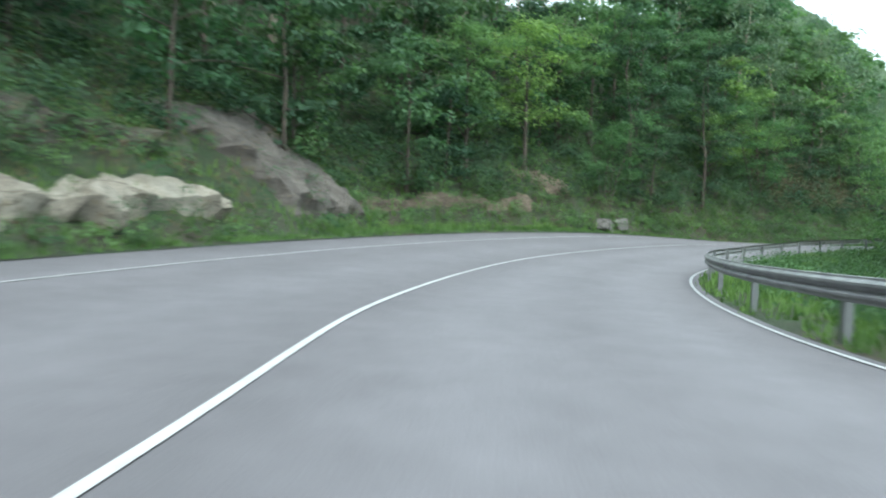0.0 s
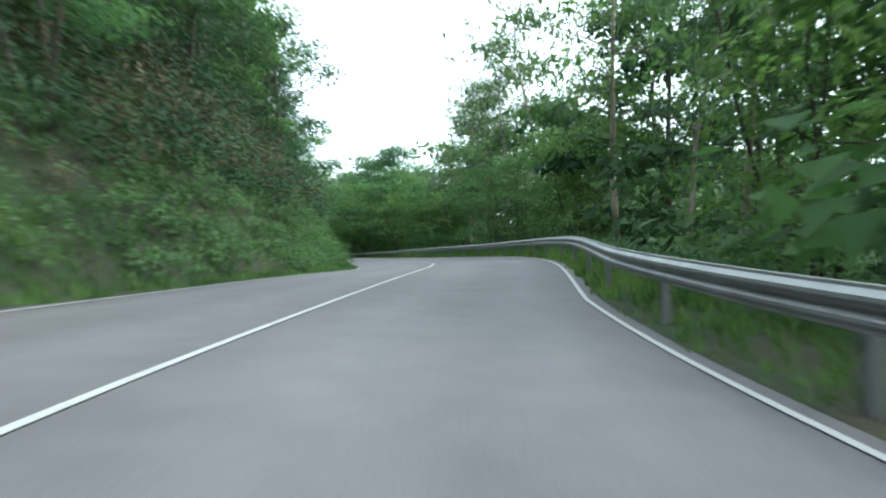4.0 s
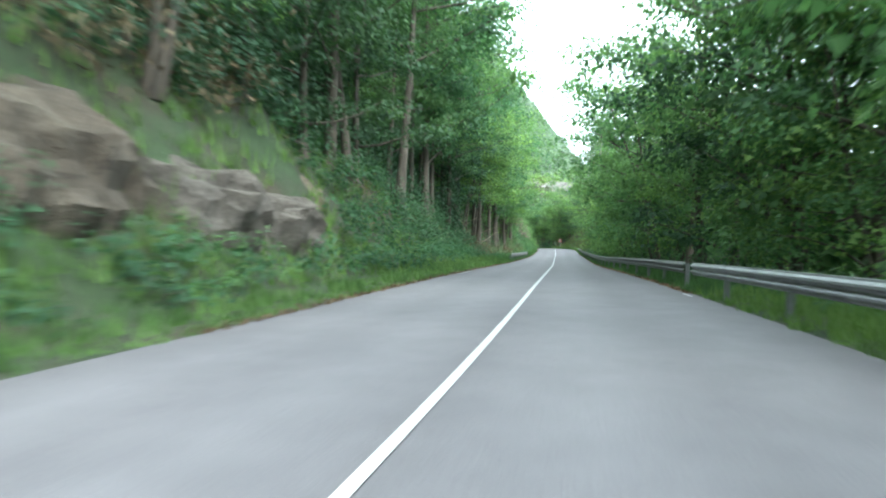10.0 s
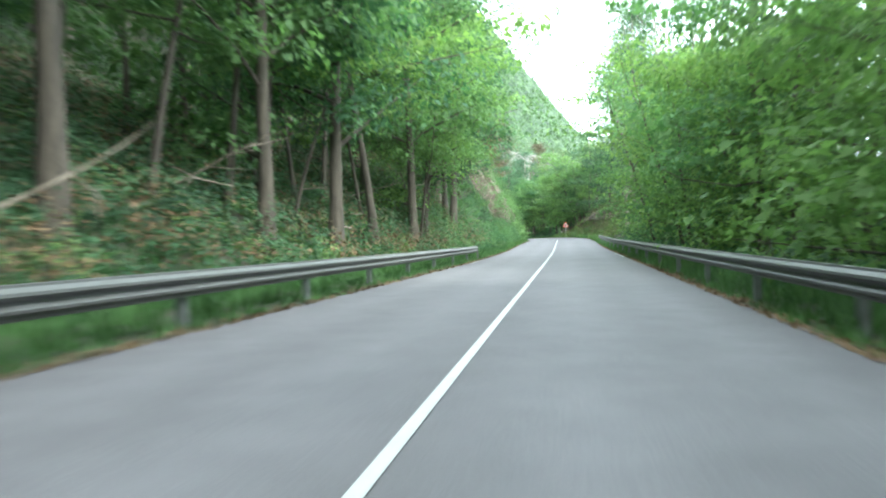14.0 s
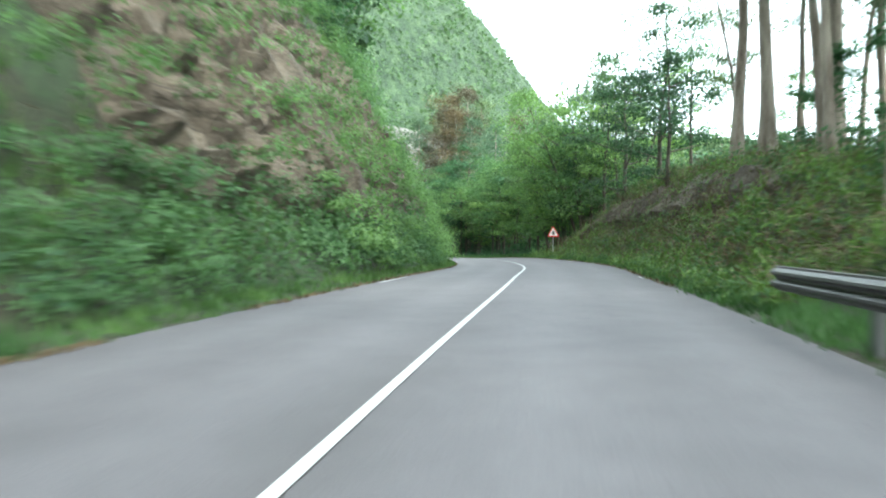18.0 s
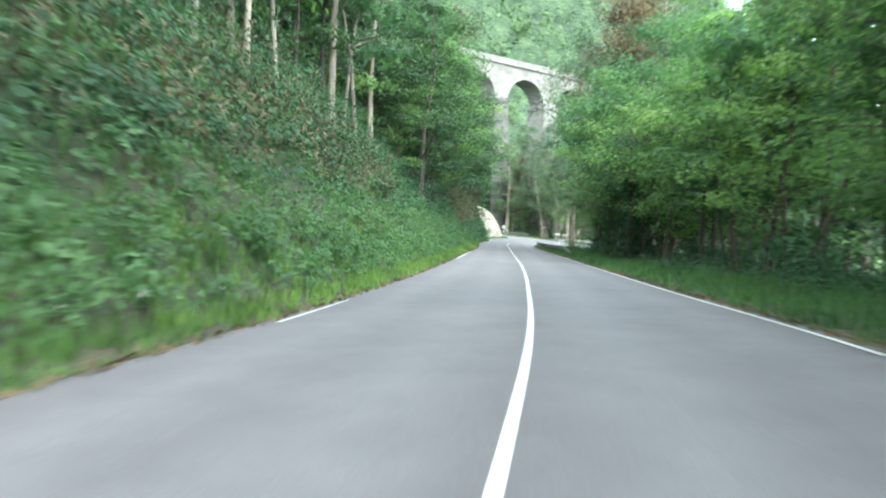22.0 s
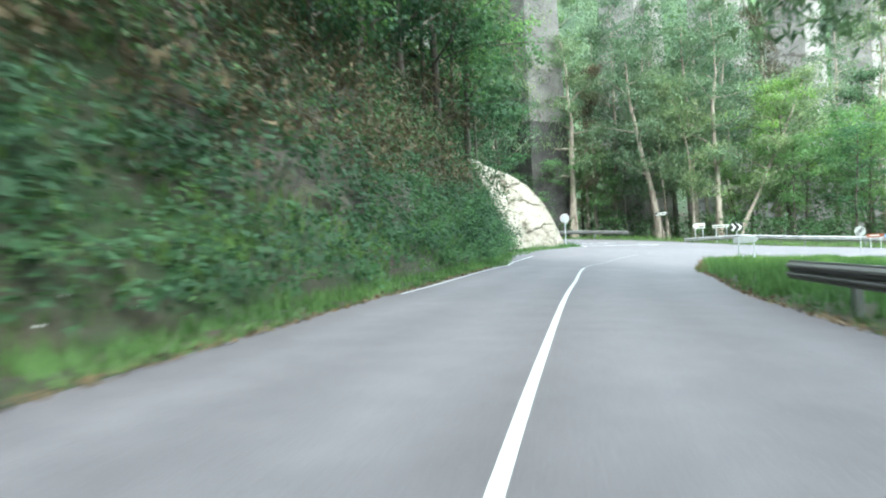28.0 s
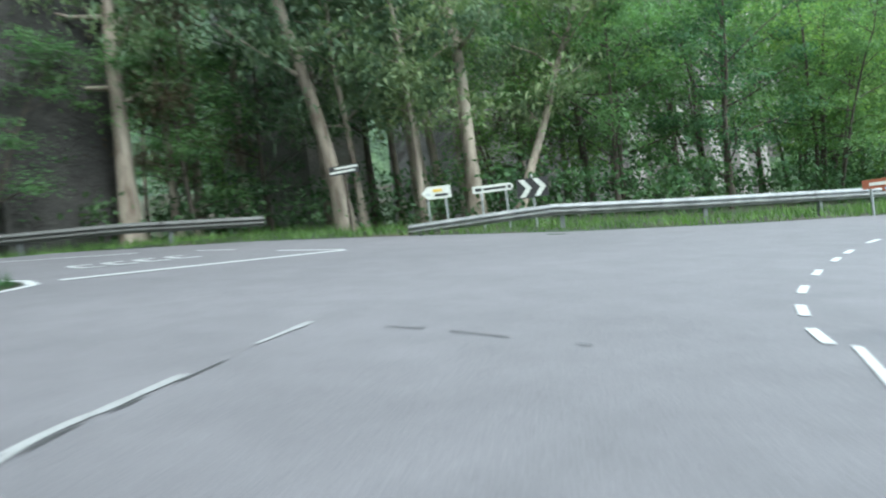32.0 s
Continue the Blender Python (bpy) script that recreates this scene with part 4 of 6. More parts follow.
plant_row(352, 366, 3.4, -9, -6.8, ["dark", "broad"], (.75, 1.0))
plant_row(366, 384, 3.2, -9.5, -7.2, ["dark", "broad"], (1.15, 1.5))
plant_row(392, 413, 2.6, -10.5, -7.2, ["dark", "broad"], (.95, 1.35))
plant_row(150, 186, 5.0, -8.6, -7.2, ["dark", "broad"], (.95, 1.25))
plant_row(64, 96, 6.0, -9.5, -7.5, ["dark", "broad"], (.8, 1.05))
plant_row(354, 375, 3.6, -8.2, -7.0, ["dark", "broad"], (1.25, 1.5))
for gx, gy in [(193.0, 341.0), (189.5, 335.5), (195.5, 347.5)]:
    plant("tall", gx, gy, ground_z(gx, gy) - .2, 1.0, None, 1)
wood_row(-12, 46, 3.0, -14.5, -11.5, (.55, .85), (1, 1, 0))
plant_row(143, 186, 11, -7.6, -6.8, ["grove"], (1.45, 1.7))
for ts, tu, tk, ti, tsc in [(403.5, -7.6, "dark", 0, 1.4), (407.0, -7.2, "dark", 0, 1.5), (411.0, -7.4, "broad", 1, 1.35)]:
    tx, ty, tz = terrain(ts, tu).reshape(3)
    plant(tk, tx, ty, tz - .2, tsc, which=ti)
for ts, tu, tk, ti, tsc in [(156, -7.4, "dark", 0, 1.35), (196, -6.8, "broad", 1, 1.5), (211, -6.7, "broad", 0, 1.55), (237, -7.4, "broad", 1, 1.35), (244, -7.8, "dark", 0, 1.3), (379, -7.0, "dark", 0, 1.45), (387, -6.9, "dark", 0, 1.5), (172, -7.2, "broad", 0, 1.45), (206, -6.9, "broad", 2, 1.4), (216, -6.7, "grove", 1, 1.65), (226, -6.8, "broad", 2, 1.3)]:
    tx, ty, tz = terrain(ts, tu).reshape(3)
    plant(tk, tx, ty, tz - .2, tsc, which=ti)
# tall trees whose crowns nearly meet over the road
for ts, tu, tsc in [(174, -7.4, 1.5), (187, -7.4, 1.6), (199, -7.5, 1.55), (222, -6.4, 1.5), (235, -6.6, 1.55)]:
    tx, ty, tz = terrain(ts, tu).reshape(3)
    plant("broad", tx, ty, tz - .2, tsc, which=1)
wood("woodland_hillside", "dense mixed wood climbing the slope above the road")
# valley side
wood_row(14, 50, 4.5, 15, 20, (.7, 1.0))
wood_row(10, 70, 3.6, 21, 30)
plant_row(48, 60, 5.0, 10.5, 13, ["edge", "broad"], (.9, 1.15))
plant_row(58, 128, 4.2, 8.6, 11, ["edge", "edge", "broad", "euca", "edge"], (.95, 1.35))
plant_row(126, 160, 4.0, 8.2, 9.6, ["edge", "edge", "broad"], (1.0, 1.35))
plant_row(158, 200, 5.0, 8.5, 9.8, ["edge", "grove", "edge"], (1.2, 1.5))
plant_row(200, 239, 3.4, 7.4, 9.4, ["edge"], (1.1, 1.4))
wood_row(126, 240, 10, 10, 12.5, (.8, 1.1))
wood_row(58, 132, 4.2, 11.5, 17, (1.15, 1.6))
wood_row(132, 246, 6, 13, 19, (1.0, 1.4))
wood_row(58, 246, 6, 19, 29, (1.1, 1.5))
plant_row(236, 262, 2.4, 6.3, 12, ["euca"], (.75, 1.05))
plant_row(262, 278, 2.2, 10.5, 15, ["euca"], (.65, .9))
plant_row(236, 266, 3.5, 7, 11, ["young"], (.5, .8))
plant_row(262, 300, 5.0, 8.5, 15, ["broad", "young", "euca"], (.6, .9))
plant_row(282, 303, 4.2, 6.8, 9, ["dark"], (.85, 1.05))
plant_row(296, 312, 3.0, 7.2, 10, ["edge"], (1.3, 1.7))
plant_row(302, 344, 3.5, 9.0, 10.8, ["edge", "grove", "broad", "grove"], (1.0, 1.3))
plant_row(340, 379, 3.0, 8.6, 10.2, ["edge", "grove", "broad"], (1.1, 1.4))
wood_row(302, 378, 4.0, 11, 15, (.9, 1.2))
plant_row(344, 384, 6.5, 14, 22, ["tall"], (.8, 1.05))
wood_row(302, 380, 3.4, 16, 30, (1.0, 1.4))
for gx, gy, gs, gw in [(207.6, 318.5, 1.3, 1), (210.5, 322.0, 1.4, 1), (213.6, 316.5, 1.35, 1), (209.4, 312.5, 1.25, 1), (216.5, 320.5, 1.2, 0), (206.6, 326.5, 1.0, 0), (213.0, 327.0, 1.1, 0), (208.0, 330.6, 1.1, 0)]:
    plant("tall", gx, gy, ground_z(gx, gy) - .2, gs, None, gw)
plant_row(138, 186, 11, 7.6, 8.6, ["grove"], (1.5, 1.75))
plant_row(260, 276, 1.8, 8.0, 10.5, ["euca"], (.95, 1.15))
for ts, tu, tk, ti, tsc in [(150, 8.2, "broad", 1, 1.45), (156, 7.8, "dark", 0, 1.45), (163, 7.6, "dark", 0, 1.5), (170, 7.6, "broad", 1, 1.5), (178, 7.4, "edge", 1, 1.6), (186, 7.4, "broad", 0, 1.5), (193, 7.4, "broad", 1, 1.45), (213, 7.2, "broad", 2, 1.45), (208, 6.6, "edge", 1, 1.4), (220, 6.4, "edge", 0, 1.35), (230, 6.4, "edge", 1, 1.2),
                            (106.5, 10.5, "euca", 0, 1.0), (109.5, 9.2, "euca", 1, 1.0), (112, 11.5, "tall", 0, .75), (114.5, 9.4, "euca", 0, .95), (117.5, 10.8, "euca", 1, 1.05), (75.5, 9.6, "euca", 1, .9), (82, 9.0, "euca", 0, .95)]:
    tx, ty, tz = terrain(ts, tu).reshape(3)
    plant(tk, tx, ty, tz - .2, tsc, which=ti)
wood_row(60, 106, 4.0, 30, 40, (1.2, 1.6))
wood("woodland_valley", "dense mixed wood on the valley side below the road")


# ---- rock faces on the banks ----
def rock_face(name, s0, s1, h0, h1, push, mat, label, seed, rough=.45, cell=.45, side=-1, tilt=0.0, kind="structure"):
    """Broken rock standing proud of a bank, from h0 to h1 metres above its toe."""
    r = np.random.default_rng(seed)
    n, m = max(6, int((s1 - s0) / cell)), max(5, int((h1 - h0) / cell))
    a, b = np.meshgrid(np.linspace(0, 1, n), np.linspace(0, 1, m), indexing="ij")
    s = s0 + (s1 - s0) * a + tilt * (b - .5) * (h1 - h0)
    h = h0 + (h1 - h0) * b
    if side < 0:
        t1 = np.tan(np.radians(lerp(s, SLOPE_1)))
        u = -(lerp(s, TOE) + h / t1)
    else:
        u = lerp(s, RIGHT_W) + 1.15 + h / 1.25
    p = terrain(s.ravel(), u.ravel()).reshape(n, m, 3)
    _, tan = line_at(s.ravel())
    out = np.c_[-tan[:, 1] * side, tan[:, 0] * side, np.full(len(tan), .35)].reshape(n, m, 3) * np.array([1, 1, 1.0])
    q = np.c_[s.ravel() * .9 + h.ravel() * .5, h.ravel() * 1.3 - s.ravel() * .35]
    blocks = np.floor(bumps(q, 1.6, 2) * 3.0) / 3.0
    fine = bumps(q, .55, 3)
    bed = (h * 1.05 + s * .62 + .5 * bumps(q, 2.4, 2).reshape(n, m)) / 1.25
    ledge = (bed - np.floor(bed)) ** 1.6 - .4
    tiny = bumps(q, .22, 3).reshape(n, m)
    prof = push + rough * ((.42 * blocks + .30 * fine).reshape(n, m) + .42 * ledge + .16 * tiny) + r.normal(size=(n, m)) * .03
    rim = np.minimum(np.minimum(a, 1 - a) * (s1 - s0), np.minimum(b + .02, 1 - b) * (h1 - h0))
    rag = .5 + .5 * bumps(q, 1.1, 2).reshape(n, m)
    w = smooth_step(rim, .1 + .5 * rag, 1.0 + .8 * rag)
    p = p + out * (prof * w - .35 * (1 - w))[..., None]
    me = mesh_from(name, p.reshape(-1, 3), grid_faces(n, m) if side < 0 else grid_faces(n, m)[:, ::-1], mat, False)
    return tagged(new(name, me), label, "rock face", kind=kind)


ROCK_G = material("grey_slab_rock", rock_build([(.3, (.052, .044, .038)), (.48, (.105, .092, .082)), (.66, (.155, .138, .122)), (.8, (.23, .21, .185))], .9))
ROCK_D = material("dark_mossy_rock", rock_build([(.3, (.035, .032, .026)), (.5, (.080, .072, .058)), (.64, (.075, .085, .042)), (.8, (.22, .20, .17))], .7))

rock_face("rock_slab", 18, 25.5, .0, 5.8, .7, ROCK_G, "smooth grey-brown slanting rock slab on the cutting", 1, .32, .22, -1, -.75)
rock_face("rock_base", 3, 17.5, .0, 2.3, .8, ROCK_W, "broken whitish rock at the foot of the cutting", 2, .7, .22)
rock_face("rock_ledge", 3, 18.5, 1.9, 4.4, .95, ROCK_D, "dark overhanging rock ledge on the cutting", 3, .7, .24)
rock_face("rock_rubble", 25, 40, .2, 2.6, .45, ROCK_B, "brown crumbling rock and earth beside the road", 4, .5, .4)
rock_face("rock_rubble", 38, 44, 1.6, 4.6, .2, ROCK_B, "brown weathered rock between ferns", 5, .5, .4)
rock_face("rock_slab", 111, 115, 1.0, 2.6, .3, ROCK_G, "pale slanting rock slab in the grassy bank", 6, .3, .4, -1, -.8)
rock_face("rock_slab", 142.5, 150.5, .1, 3.0, .55, ROCK_G, "grey slanting rock slab in the grassy bank", 7, .85, .18, -1, -.75)
rock_face("rock_rubble", 138, 143.5, .5, 3.8, .6, ROCK_E, "brown broken rock beside a grey slab", 8, .6, .24, -1, -.6)
rock_face("rock_rubble", 148, 156, 1.0, 3.6, .1, ROCK_B, "brown rock among undergrowth", 9, .5, .4)
rock_face("rock_cliff", 254, 272, 1.0, 11.0, .5, ROCK_B, "tall brown weathered rock cutting with ledges", 10, .85, .24, -1, -.3)
rock_face("rock_slab", 262.5, 267.5, .9, 7.5, .9, ROCK_B, "tan weathered rock rib slanting down the brown cutting", 16, .5, .5, -1, -.75)
rock_face("rock_cliff", 269, 289, 1.6, 11.0, .5, ROCK_B, "brown rock cutting half hidden by creepers", 11, .85, .26)
rock_face("rock_cliff", 287, 301, 1.0, 8.0, .15, ROCK_D, "dark rock face with grass and ivy", 12, .7, .5)
rock_face("rock_cliff", 384, 407, .8, 8.5, .25, ROCK_D, "dark mossy rock face overgrown with ivy", 13, .8, .5)
rock_face("rock_bank", 262, 296, 1.0, 4.4, .5, ROCK_E, "low brown earth and rock bank by the road", 14, .5, .45, 1)


# pale rock spur that ends at the junction
def rock_spur():
    r = np.random.default_rng(21)
    n, m = 150, 70
    a, b = np.meshgrid(np.linspace(0, 1, n), np.linspace(0, 1, m), indexing="ij")
    # foot runs along the verge and turns round the end
    foot = np.array([(202.2, 356.2), (203.9, 358.6), (205.0, 359.7), (206.1, 360.8), (207.0, 362.5), (206.4, 365.6), (202.0, 369.4), (197.0, 371.5)])
    d = np.r_[0, np.cumsum(np.hypot(*np.diff(foot, axis=0).T))]
    k = a * d[-1]
    fx, fy = np.interp(k, d, foot[:, 0]), np.interp(k, d, foot[:, 1])
    tx, ty = np.interp(k + .8, d, foot[:, 0]) - np.interp(k - .8, d, foot[:, 0]), np.interp(k + .8, d, foot[:, 1]) - np.interp(k - .8, d, foot[:, 1])
    L = np.hypot(tx, ty)
    nx, ny = -ty / L, tx / L
    top = np.interp(k, [0, 2.9, 4.4, 6.0, 7.9, 10.9, d[-1]], [6.4, 5.6, 5.3, 4.7, 3.7, 3.8, 4.5])
    h = b * top
    back = h * (.2 + .14 * b) + .6 * b * b
    # broad broken faces, each a tilted plane, parted by slanting clefts
    q = np.c_[(k * .85 + h * .55).ravel(), (h * .9 - k * .5).ravel()]
    q = q + np.c_[bumps(q, 1.1, 3), bumps(q[:, ::-1], 1.3, 3)] * .35
    seeds = np.c_[r.uniform(-1, 20, 46), r.uniform(-11, 6, 46)]
    d2 = np.hypot((q[:, None, 0] - seeds[None, :, 0]) * .62, q[:, None, 1] - seeds[None, :, 1])
    own = d2.argmin(1)
    two = np.sort(d2, axis=1)[:, :2]
    cleft = np.exp(-((two[:, 1] - two[:, 0]) / .07) ** 2)
    tilt = r.normal(size=(46, 2)) * .13
    rel = q - seeds[own]
    slabs = (r.uniform(-.22, .22, 46)[own] + (rel * tilt[own]).sum(1) - .13 * cleft).clip(-.3, .26).reshape(n, m)
    fine = bumps(q, .45, 3).reshape(n, m)
    back = back - slabs - .035 * fine + r.normal(size=(n, m)) * .012
    z0 = junction_z(fx, fy)
    p = np.stack([fx + nx * back, fy + ny * back, z0 - .25 + h], -1)
    return mesh_from("rock_spur", p.reshape(-1, 3), grid_faces(n, m)[:, ::-1], ROCK_W, False)


tagged(new("rock_spur", rock_spur()), "bare whitish cracked rock spur ending at the junction", "rock face", kind="structure")


def boulder(name, x, y, z, size, mat, seed, label):
    r = np.random.default_rng(seed)
    bm = bmesh.new()
    bmesh.ops.create_icosphere(bm, subdivisions=3, radius=1)
    ph = r.uniform(0, 6, 6)
    for v in bm.verts:
        c = v.co.copy()
        # flatten against a few planes to get broken faces
        k = 1.0
        for i in range(7):
            w = Vector((math.cos(i * 2.4 + ph[0]), math.sin(i * 2.4 + ph[0]), math.sin(i * 1.7 + ph[1]))).normalized()
            lim = .72 + .1 * math.sin(ph[2] + i)
            dd = c.dot(w)
            if dd > lim:
                k = min(k, lim / dd)
        v.co = Vector((c.x * size[0], c.y * size[1], c.z * size[2])) * k * (1 + .03 * math.sin(c.x * 9 + ph[3]) * math.sin(c.y * 8 + c.z * 7))
    me = bpy.data.meshes.new(name)
    bm.to_mesh(me)
    bm.free()
    me.materials.append(mat)
    ob = tagged(new(name, me), label, "boulder")
    ob.matrix_basis = Matrix.Translation((x, y, z)) @ Matrix.Rotation(float(ph[4]), 4, 'Z')
    return ob


SLAB_STONE = material("cut_grey_stone", rock_build([(.3, (.12, .115, .11)), (.6, (.21, .20, .195)), (.85, (.30, .285, .27))], 1.2))


def cut_block(s, u, size, turn, tip, seed):
    """A roughly squared stone with chipped edges."""
    r = np.random.default_rng(seed)
    bm = bmesh.new()
    bmesh.ops.create_cube(bm, size=1)
    bmesh.ops.bevel(bm, geom=bm.edges[:], offset=.07, segments=2, affect='EDGES')
    bmesh.ops.subdivide_edges(bm, edges=bm.edges[:], cuts=1)
    for v in bm.verts:
        v.co += Vector(r.normal(size=3) * .018)
        v.co = Vector((v.co.x * size[0] * (1 + .15 * v.co.z), v.co.y * size[1], v.co.z * size[2] * (1 + .2 * v.co.x)))
    me = bpy.data.meshes.new("boulder")
    bm.to_mesh(me)
    bm.free()
    me.materials.append(SLAB_STONE)
    x, y, z = terrain(s, u).reshape(3)
    ob = tagged(new("boulder", me), "large cut grey stone block resting in the grassy bank", "boulder")
    ob.matrix_basis = Matrix.Translation((x, y, z + size[2] * .32)) @ Matrix.Rotation(turn, 4, 'Z') @ Matrix.Rotation(tip, 4, 'Y')


cut_block(43.4, -6.7, (1.4, .9, .8), 1.1, .3, 31)
cut_block(44.9, -6.6, (1.1, .8, .7), .6, -.22, 32)
px, py, pz = terrain(11.5, -9.3).reshape(3)
boulder("boulder", px, py, pz + .1, (1.2, .9, .75), ROCK_W, 41, "large whitish boulder at the foot of the cutting")


# ---- undergrowth ----
# stretches of bank left bare for the rock: from, to, nearest and farthest from the toe
BARE = [(5, 17, .2, 1.9), (17, 25, .2, 4.2), (139.5, 151, .5, 2.7), (252, 286, 1.3, 5.0)]


def clothe(name, label, s0, s1, side, n, d0, d1, rad, per, size, mat, seed, narrow=.6, droop=.3, spread=None, patchy=.0, category="undergrowth", proud=.25):
    """Leafy clumps over a bank between d0 and d1 metres from its toe."""
    r = np.random.default_rng(seed)
    s = r.uniform(s0, s1, n)
    d = d0 + (d1 - d0) * r.uniform(0, 1, n) ** 1.1
    u = -(lerp(s, TOE) + d) if side < 0 else lerp(s, RIGHT_W) + .35 + d
    if patchy:
        ok = bumps(np.c_[s, d], 4.0, 2) + r.uniform(-.5, .5, n) > patchy - .5
        s, u, d = s[ok], u[ok], d[ok]
    if side < 0 and proud < .7:
        ok = np.ones(len(s), bool)
        for a, b, low, high in BARE:
            ok &= ~((s > a) & (s < b) & (d > low) & (d < high))
        s, u, d = s[ok], u[ok], d[ok]
    p = terrain(s, u)
    _, tan = line_at(s)
    rr = rad * r.uniform(.5, 1.4, len(s))
    p[:, :2] += np.c_[-tan[:, 1], tan[:, 0]] * side * (rr * .25 + proud - .25)[:, None]
    p[:, 2] += rr * .45
    k = np.repeat(np.arange(len(s)), per if narrow < .35 else int(per * 1.6))
    if narrow < .35:
        c = p[k] + r.normal(size=(len(k), 3)) * rr[k][:, None] * np.array([.62, .62, .5])
        v, f = small_leaves(c, size, r, droop, narrow)
    else:
        # low domes that bulge away from the bank
        w = dome(len(k), r)
        w[:, :2] += (np.c_[-tan[:, 1], tan[:, 0]] * side * .35)[k]
        c = p[k] + w * (rr[k] * r.uniform(.65, 1.3, len(k)))[:, None] * np.array([1.05, 1.05, .85])
        v, f = small_leaves(c, size * .84, r, droop, narrow, w + np.array([0, 0, .35]))
    return tagged(new(name, mesh_from(name, v, f, mat)), label, category, kind="stuff")


STRETCH = [(-28, 60), (60, 130), (130, 190), (190, 252), (252, 305), (305, 372), (372, 420)]
for i, (a, b) in enumerate(STRETCH):
    L = b - a
    gentle = 190 <= a < 252
    cliff = a == 252
    clothe("bramble", "green brambles and ferns covering the bank", a, b, -1, int(L * (9 if cliff else 28)), .0, 1.4 if cliff else 10, .42, 26, .14, LEAF_A, 100 + i)
    clothe("shrub_cover", "dark green shrubs on the bank", a, b, -1, int(L * (4 if gentle or cliff else 9)), 6.5 if cliff else 1.8, 16, .85, 52, .16, LEAF_D, 120 + i)
    clothe("fern_patch", "bright green ferns and young leaves on the bank", a, b, -1, int(L * (11 if not cliff else 14)), .0, 1.6 if cliff else 8, .36, 28, .12, LEAF_B, 140 + i, .4, .5, patchy=.35)
    clothe("dry_scrub", "dry brown twigs and dead bracken on the bank", a, b, -1, int(L * (6 if cliff else 14)), 1.0, 13, .6, 28, .15, LEAF_DRY, 160 + i, .16, .4, patchy=.4)
for i, (a, b) in enumerate([(-28, 60), (60, 150), (150, 250), (250, 304), (304, 392)]):
    L = b - a
    if a == 250:
        clothe("bank_growth", "mixed grass, ivy and shrubs on the low bank", a + 6, b - 2, 1, int(L * 9), .2, 6, .3, 30, .10, LEAF_A, 180 + i)
        clothe("bank_growth", "dry bracken on the low bank", a + 6, b - 4, 1, int(L * 30), .6, 6, .4, 28, .14, LEAF_DRY, 190 + i, .2)
    else:
        clothe("undergrowth", "low green plants beyond the guard rail", a, b, 1, int(L * (3 if a == 304 else 10)), 3.5 if a == 304 else 1.2, 7, .45, 34, .13, LEAF_A, 180 + i)
        clothe("undergrowth", "dark shrubs at the edge of the valley wood", a, b, 1, int(L * (2.0 if a < 60 else 4)), 6 if a < 60 else (5.0 if a > 300 else 2.4), 14, 1.0, 60, .17, LEAF_D, 190 + i)


clothe("shrub_cover", "green shrubs over the top of the rock cutting", 244, 320, -1, 760, 8.5, 22, 1.1, 52, .2, LEAF_A, 131)
clothe("shrub_cover", "dark shrubs in the clefts of the cutting", 248, 275, -1, 60, 1.2, 8, .55, 48, .14, LEAF_D, 135, proud=.45)
clothe("dry_scrub", "dry brown bracken in the clefts of the cutting", 248, 275, -1, 170, 1, 8, .5, 40, .14, LEAF_DRY, 136, .2, .4, proud=.5)
clothe("shrub_cover", "dark ivy hanging over the rock face", 380, 412, -1, 420, .2, 7, .7, 46, .15, LEAF_D, 132)
clothe("bramble", "brambles and ferns over the bank by the junction", 396, 416, -1, 420, .0, 6, .5, 40, .14, LEAF_A, 133)
clothe("leaf_litter", "brown fallen leaves and twigs on the wood's floor", 184, 240, -1, 2600, .3, 13, .5, 12, .13, LITTER, 134, .5, 0, category="leaf litter")

clothe("fern_patch", "ferns growing in the clefts of the rock", 2, 27, -1, 110, 0, 5, .4, 30, .12, LEAF_A, 137, .4, .5, proud=.8)
clothe("dry_scrub", "brown dead bracken hanging over the rock", 2, 27, -1, 130, .5, 6.5, .5, 34, .13, LEAF_DRY, 138, .2, .5, proud=.8)
clothe("shrub_cover", "dark shrubs above the rock", 0, 40, -1, 160, 3, 9, .9, 50, .16, LEAF_D, 139, proud=.5)

clothe("undergrowth", "green shrubs and bracken on the mound beyond the rail's end", 236, 302, 1, 420, 3.5, 18, .7, 40, .15, LEAF_A, 141)
clothe("undergrowth", "brown bracken on the mound beyond the rail's end", 246, 300, 1, 820, 1.4, 9, .5, 36, .12, LEAF_DRY, 142, .2, .4, proud=.6)
clothe("bramble", "fresh light-green bushes hanging on the rock cutting", 262, 300, -1, 150, .1, 2.6, .5, 60, .14, LEAF_B, 144, proud=.75)

clothe("fern_patch", "bright ferns on the gentle bank", 224, 256, -1, 420, 0, 7, .5, 34, .15, LEAF_B, 143, .4, .5)

clothe("shrub_cover", "dark shrubs and ivy hanging on the steep bank", 66, 152, -1, 620, 2.2, 9, 1.0, 56, .17, LEAF_D, 145, proud=.5)
clothe("shrub_cover", "dark shrubs under the trees on the bank", 20, 64, -1, 320, 2.0, 9, .95, 56, .17, LEAF_D, 146, proud=.4)

